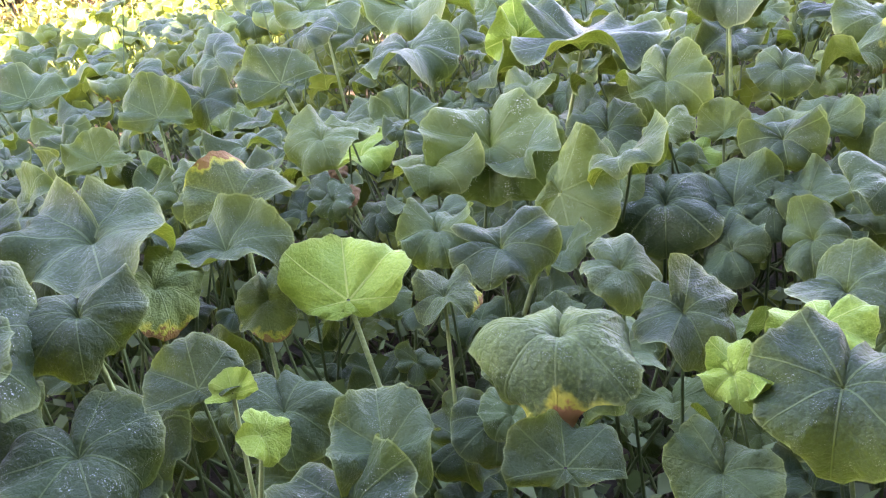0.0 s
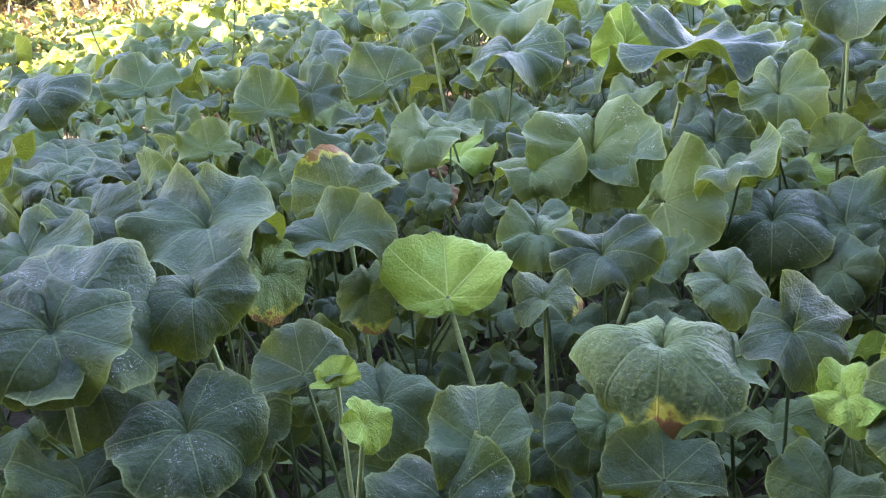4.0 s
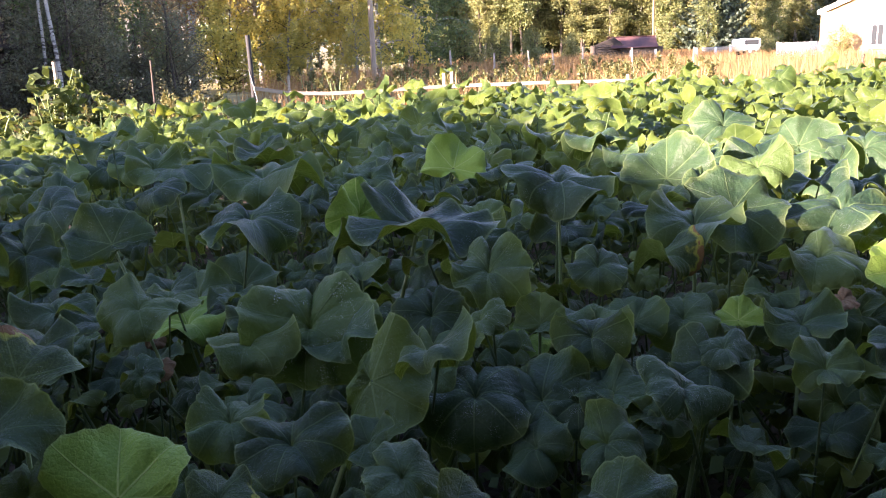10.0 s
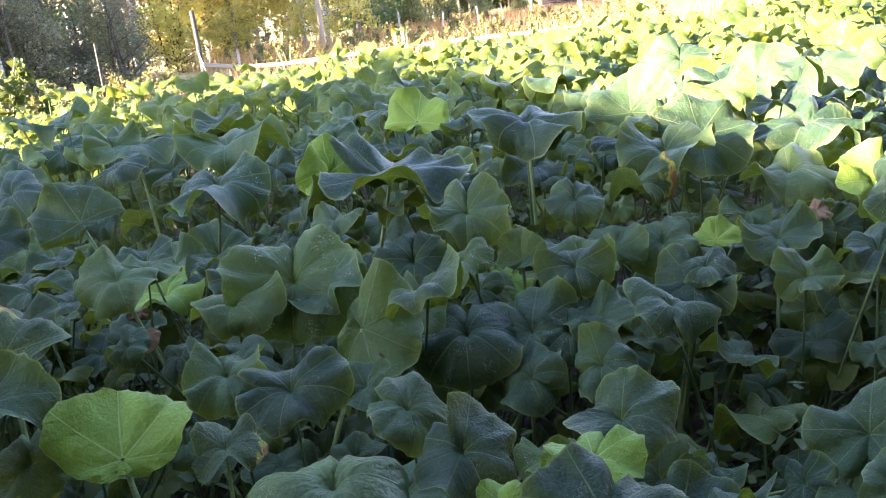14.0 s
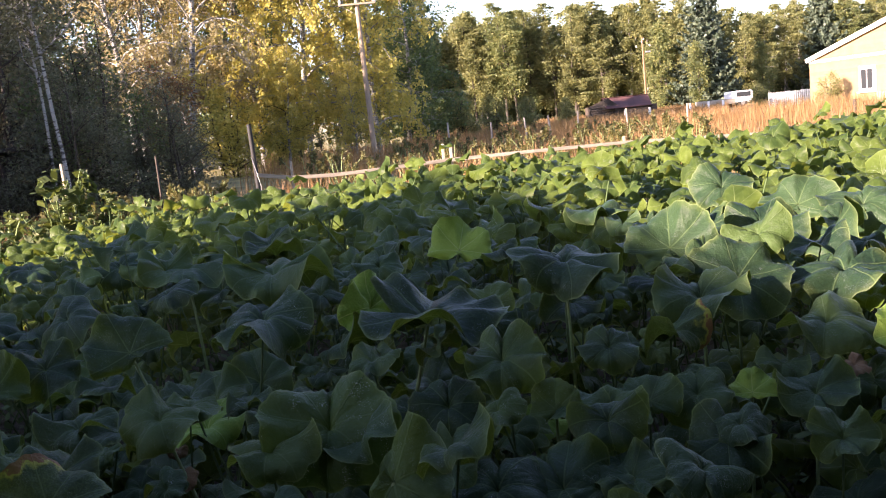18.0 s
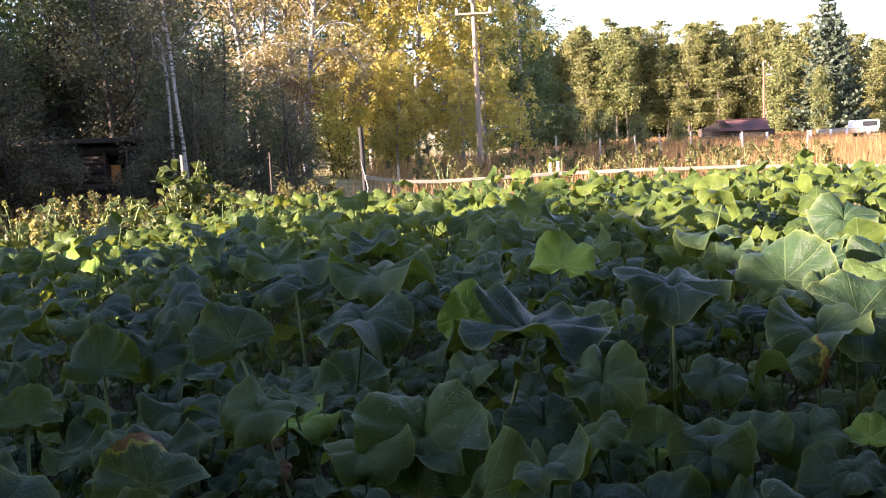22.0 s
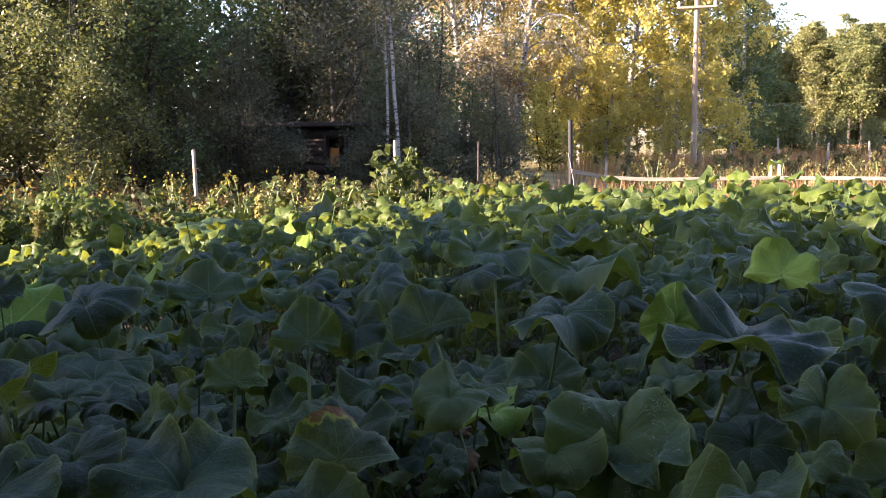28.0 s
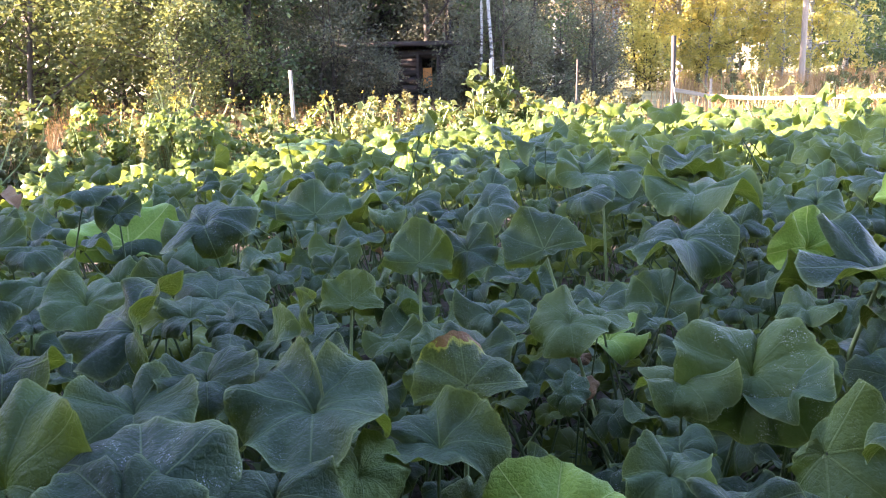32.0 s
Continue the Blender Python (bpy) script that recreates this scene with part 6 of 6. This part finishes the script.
hero(-1.545, 1.387, 0.919, 0.111, (0.11, -0.09, 0.99), (0.66, 0.75, 0.00), (-1.64, 1.35), LEAF, (-0.20, 0.10, 0.15, 0.20, 0.10), 0.04, 203)
hero(-1.861, 1.388, 0.899, 0.094, (0.19, -0.14, 0.97), (0.79, -0.57, -0.24), (-1.97, 1.48), LEAF, (-0.25, 0.10, 0.12, 0.42, 0.10), 0.04, 204)
hero(-2.275, 1.762, 0.837, 0.193, (0.11, -0.09, 0.99), (0.73, 0.68, -0.02), (-2.45, 1.83), LEAF, (-0.20, 0.10, 0.14, 0.20, 0.10), 0.04, 205)
hero(-2.207, 2.723, 0.781, 0.204, (0.12, -0.15, 0.98), (0.78, 0.63, 0.00), (-2.35, 2.87), LEAF, (-0.20, 0.10, 0.14, 0.30, 0.10), 0.04, 206)
hero(-2.146, 2.611, 0.781, 0.206, (0.49, -0.60, 0.63), (-0.40, 0.49, 0.78), (-2.06, 2.52), LEAF_YOUNG, (0.00, 0.15, 0.10, 0.00, 0.10), 0.0, 207, 1.35)
hero(-1.375, 1.820, 0.898, 0.083, (0.28, -0.37, 0.89), (0.54, -0.71, -0.46), (-1.51, 1.87), LEAF, (0.05, 0.10, 0.10, 0.32, 0.10), 0.04, 208)
hero(-1.192, 1.777, 0.901, 0.114, (0.06, -0.10, 0.99), (0.84, 0.55, 0.00), (-1.27, 1.84), LEAF, (-0.20, 0.10, 0.14, 0.20, 0.10), 0.04, 209)
hero(-0.920, 1.498, 0.939, 0.052, (0.19, -0.32, 0.93), (0.48, -0.80, -0.37), (-0.94, 1.53), LEAF, (-0.15, 0.10, 0.12, 0.42, 0.10), 0.04, 210)
hero(-1.042, 1.453, 0.943, 0.076, (0.14, -0.19, 0.97), (0.90, 0.43, -0.04), (-1.11, 1.51), LEAF, (-0.20, 0.10, 0.12, 0.20, 0.10), 0.04, 211)
hero(-0.833, 1.514, 0.928, 0.074, (-0.71, -0.51, 0.49), (-0.12, 0.97, 0.22), (-0.87, 1.55), LEAF, (0.10, 0.20, 0.12, 0.00, 0.10), 0.04, 212)
hero(-0.752, 1.091, 0.978, 0.078, (0.13, -0.19, 0.97), (0.55, -0.80, -0.24), (-0.83, 1.31), LEAF, (0.05, 0.20, 0.12, 0.42, 0.10), 0.04, 213)
hero(-1.629, 3.056, 0.840, 0.156, (0.34, -0.65, 0.69), (-0.32, 0.61, 0.73), (-1.61, 2.98), LEAF, (0.10, 0.25, 0.12, 0.00, 0.10), 0.0, 214, 1.35)
hero(-2.556, 2.395, 0.787, 0.139, (0.54, -0.49, 0.69), (-0.38, 0.59, 0.72), (-2.63, 2.49), LEAF, (0.10, 0.20, 0.12, 0.00, 0.10), 0.04, 215, 1.35)
hero(-1.669, 1.719, 0.887, 0.094, (0.21, -0.21, 0.96), (0.39, -0.88, -0.27), (-1.71, 1.89), LEAF, (-0.25, 0.10, 0.12, 0.42, 0.10), 0.04, 216)
hero(-0.802, 1.330, 0.910, 0.081, (0.15, -0.25, 0.96), (0.75, -0.60, -0.27), (-0.84, 1.48), LEAF, (-0.25, 0.10, 0.10, 0.42, 0.10), 0.04, 217)
hero(-3.033, 2.291, 0.808, 0.126, (0.19, -0.14, 0.97), (0.60, 0.80, 0.00), (-3.16, 2.43), LEAF, (-0.30, 0.10, 0.12, 0.20, 0.10), 0.04, 218)
hero(-3.023, 2.481, 0.809, 0.124, (0.40, -0.32, 0.86), (0.67, -0.54, -0.51), (-3.09, 2.57), LEAF, (-0.15, 0.10, 0.12, 0.42, 0.10), 0.04, 219)
hero(-0.382, 1.916, 0.720, 0.041, (0.05, -0.34, 0.94), (0.06, -0.94, -0.35), (-0.43, 2.05), DRY_LEAF, (-0.40, 0.30, 0.10, 0.40, 0.20), 0.04, 220)
hero(-0.400, 2.001, 0.749, 0.025, (0.05, -0.34, 0.94), (0.06, -0.94, -0.35), (-0.39, 2.21), DRY_LEAF, (-0.40, 0.30, 0.10, 0.40, 0.20), 0.04, 221)
hero(-3.309, 3.139, 0.796, 0.109, (0.04, -0.04, 1.00), (0.69, 0.73, 0.00), (-3.36, 3.23), DRY_LEAF, (0.00, 0.30, 0.20, 0.10, 0.20), 0.04, 222)
hero(-3.381, 6.302, 0.673, 0.288, (0.12, -0.23, 0.97), (0.88, 0.47, 0.00), (-3.46, 6.47), LEAF, (-0.50, 0.00, 0.08, 0.20, 0.00), 0.04, 223)



def far_leaves():
    """Leaves too far off to be picked apart, with short stalks."""
    chunks, uvs, stalks = [], [], []
    spots = []
    tries = 0
    grid = {}
    rng = np.random.default_rng(19)
    while tries < 120000:
        tries += 1
        x, y = rng.uniform(-8.5, 13.0), rng.uniform(-1.0, 14.5)
        if y > edge_y(x) or x < -1.5 * max(y, 0.5) - 1.2 or x > 1.0 * max(y, 0.3) + 1.7:
            continue
        if math.hypot(x, y - 0.05) < 0.25:
            continue
        layer = rng.uniform()
        top = layer < 0.62
        close = math.hypot(x, y) < 3.0
        gap = 0.088 if close else 0.17
        cell = (math.floor(x / 0.2), math.floor(y / 0.2))
        if any((x - a) ** 2 + (y - b) ** 2 < gap * gap for i in (-1, 0, 1) for j in (-1, 0, 1) for a, b, c in grid.get((cell[0] + i, cell[1] + j), ()) if c == top):
            continue
        hero = any((x - a) ** 2 + (y - b) ** 2 < (r * 0.95) ** 2 for a, b, c, r in HEROES)
        z = canopy(x, y) + rng.normal() * 0.09
        if not top:
            z = z * rng.uniform(0.25, 0.82)
        elif close and math.hypot(x, y) > 1.8 and not hero:
            z = z * rng.uniform(0.68, 1.0)
        elif hero or close:
            z = z * (rng.uniform(0.68, 0.95) if rng.uniform() < 0.7 else rng.uniform(0.3, 0.55))
        if math.hypot(x, y) < 0.6 or y < 0.25:
            z = min(z, 0.6)
        grid.setdefault(cell, []).append((x, y, top))
        size = (rng.uniform(0.045, 0.115) if math.hypot(x, y) < 2.2 else rng.uniform(0.06, 0.15) if math.hypot(x, y) < 3.6 else rng.uniform(0.10, 0.18)) * (0.9 if not top else 1.0)
        if x < -1.6:
            size *= 0.85
        tilt = rng.uniform(0.05, 0.85)
        az = rng.uniform(0, 6.28)
        nrm = (math.cos(az) * tilt - 0.2, math.sin(az) * tilt - 0.2, 1.0)
        ta = rng.uniform(0, 6.28)
        tip = (math.cos(ta), math.sin(ta), 0.0)
        foot = (x + rng.normal() * 0.22, y + abs(rng.normal()) * 0.22, 0.02)
        spots.append((x, y, max(z, 0.12), size, nrm, tip, foot, top))
    for x, y, z, size, nrm, tip, foot, top in spots:
        d = math.hypot(x, y)
        if d < 4.6 and (top or d < 1.9):
            add_leaf(NEAR_MESHES[prng.choice(10 if d < 2.3 else 12, p=[0.105] * 8 + [0.08, 0.08] if d < 2.3 else [0.1] * 8 + [0.06, 0.06, 0.04, 0.04])], x, y, z, size, nrm, tip, foot, 0.0036, 0.03, stalk=STALK_SHADE)
            continue
        v, q, uv = (FAR_SHAPES if d < 7.5 else FARTHEST)[prng.integers(12)]
        m = np.array(facing(nrm, tip).to_3x3())
        chunks.append((v * size @ m.T + np.array((x, y, z)), q))
        uvs.append(uv)
        if d < 9:
            stalks.append(tube_arrays(stalk_path((x, y, z), foot, 0.03, 4), [0.004, 0.0045, 0.005, 0.005], 4))
    v, q = join_arrays(chunks)
    tagged(new("squash_leaves", fast_mesh("squash_leaves", v, q, LEAF_FAR_SUNNY, True, np.concatenate(uvs))), "broad squash leaves of the field, coloured lighter for sunlight", "squash plants", kind="stuff")
    v, q = join_arrays(stalks)
    tagged(new("squash_stalks", fast_mesh("squash_stalks", v, q, STALK_SHADE, True)), "thin stalks under the squash leaves, coloured dark for shade", "squash plants", kind="stuff")


far_leaves()


def vine_mound(at, width, height, count, seed):
    """A squash vine that has climbed over the weeds: a rough dome of broad leaves on thin stalks."""
    rng = np.random.default_rng(seed)
    chunks, uvs, stalks = [], [], []
    for i in range(count):
        a, f = rng.uniform(0, 6.28), rng.uniform(0.02, 1.0) ** 0.6
        r = width * math.sin(f * 1.45) * rng.uniform(0.75, 1.1)
        z = height * math.cos(f * 1.45) * rng.uniform(0.8, 1.1) + 0.12
        p = np.array((r * math.cos(a), 0.7 * r * math.sin(a), z))
        nrm = (math.cos(a) * f + rng.normal() * 0.3, math.sin(a) * f - 0.3 + rng.normal() * 0.3, 0.8)
        v, q, uv = FAR_SHAPES[rng.integers(12)]
        m = np.array(facing(nrm, (rng.normal(), rng.normal(), -0.6)).to_3x3())
        chunks.append((v * rng.uniform(0.06, 0.12) @ m.T + p, q))
        uvs.append(uv)
        stalks.append(tube_arrays(stalk_path(p, (p[0] * 0.5, p[1] * 0.5, 0.0), 0.03, 4), [0.004, 0.004, 0.005, 0.005], 4))
    ob = thing("squash_vine", "bright green squash vine climbing over the weeds", "vine", at)
    v, q = join_arrays(chunks)
    tagged(part("foliage", fast_mesh("foliage", v, q, LEAF_FAR_SUNNY, True, np.concatenate(uvs)), ob), kind="stuff")
    v, q = join_arrays(stalks)
    tagged(part("stem", fast_mesh("stem", v, q, STALK_SHADE, True), ob), kind="stuff")


vine_mound((-5.5, 7.5, 0), 0.95, 0.78, 190, 1)
vine_mound((-4.5, 8.3, 0), 0.7, 0.55, 100, 2)
vine_mound((-6.35, 7.2, 0), 0.4, 0.85, 50, 3)
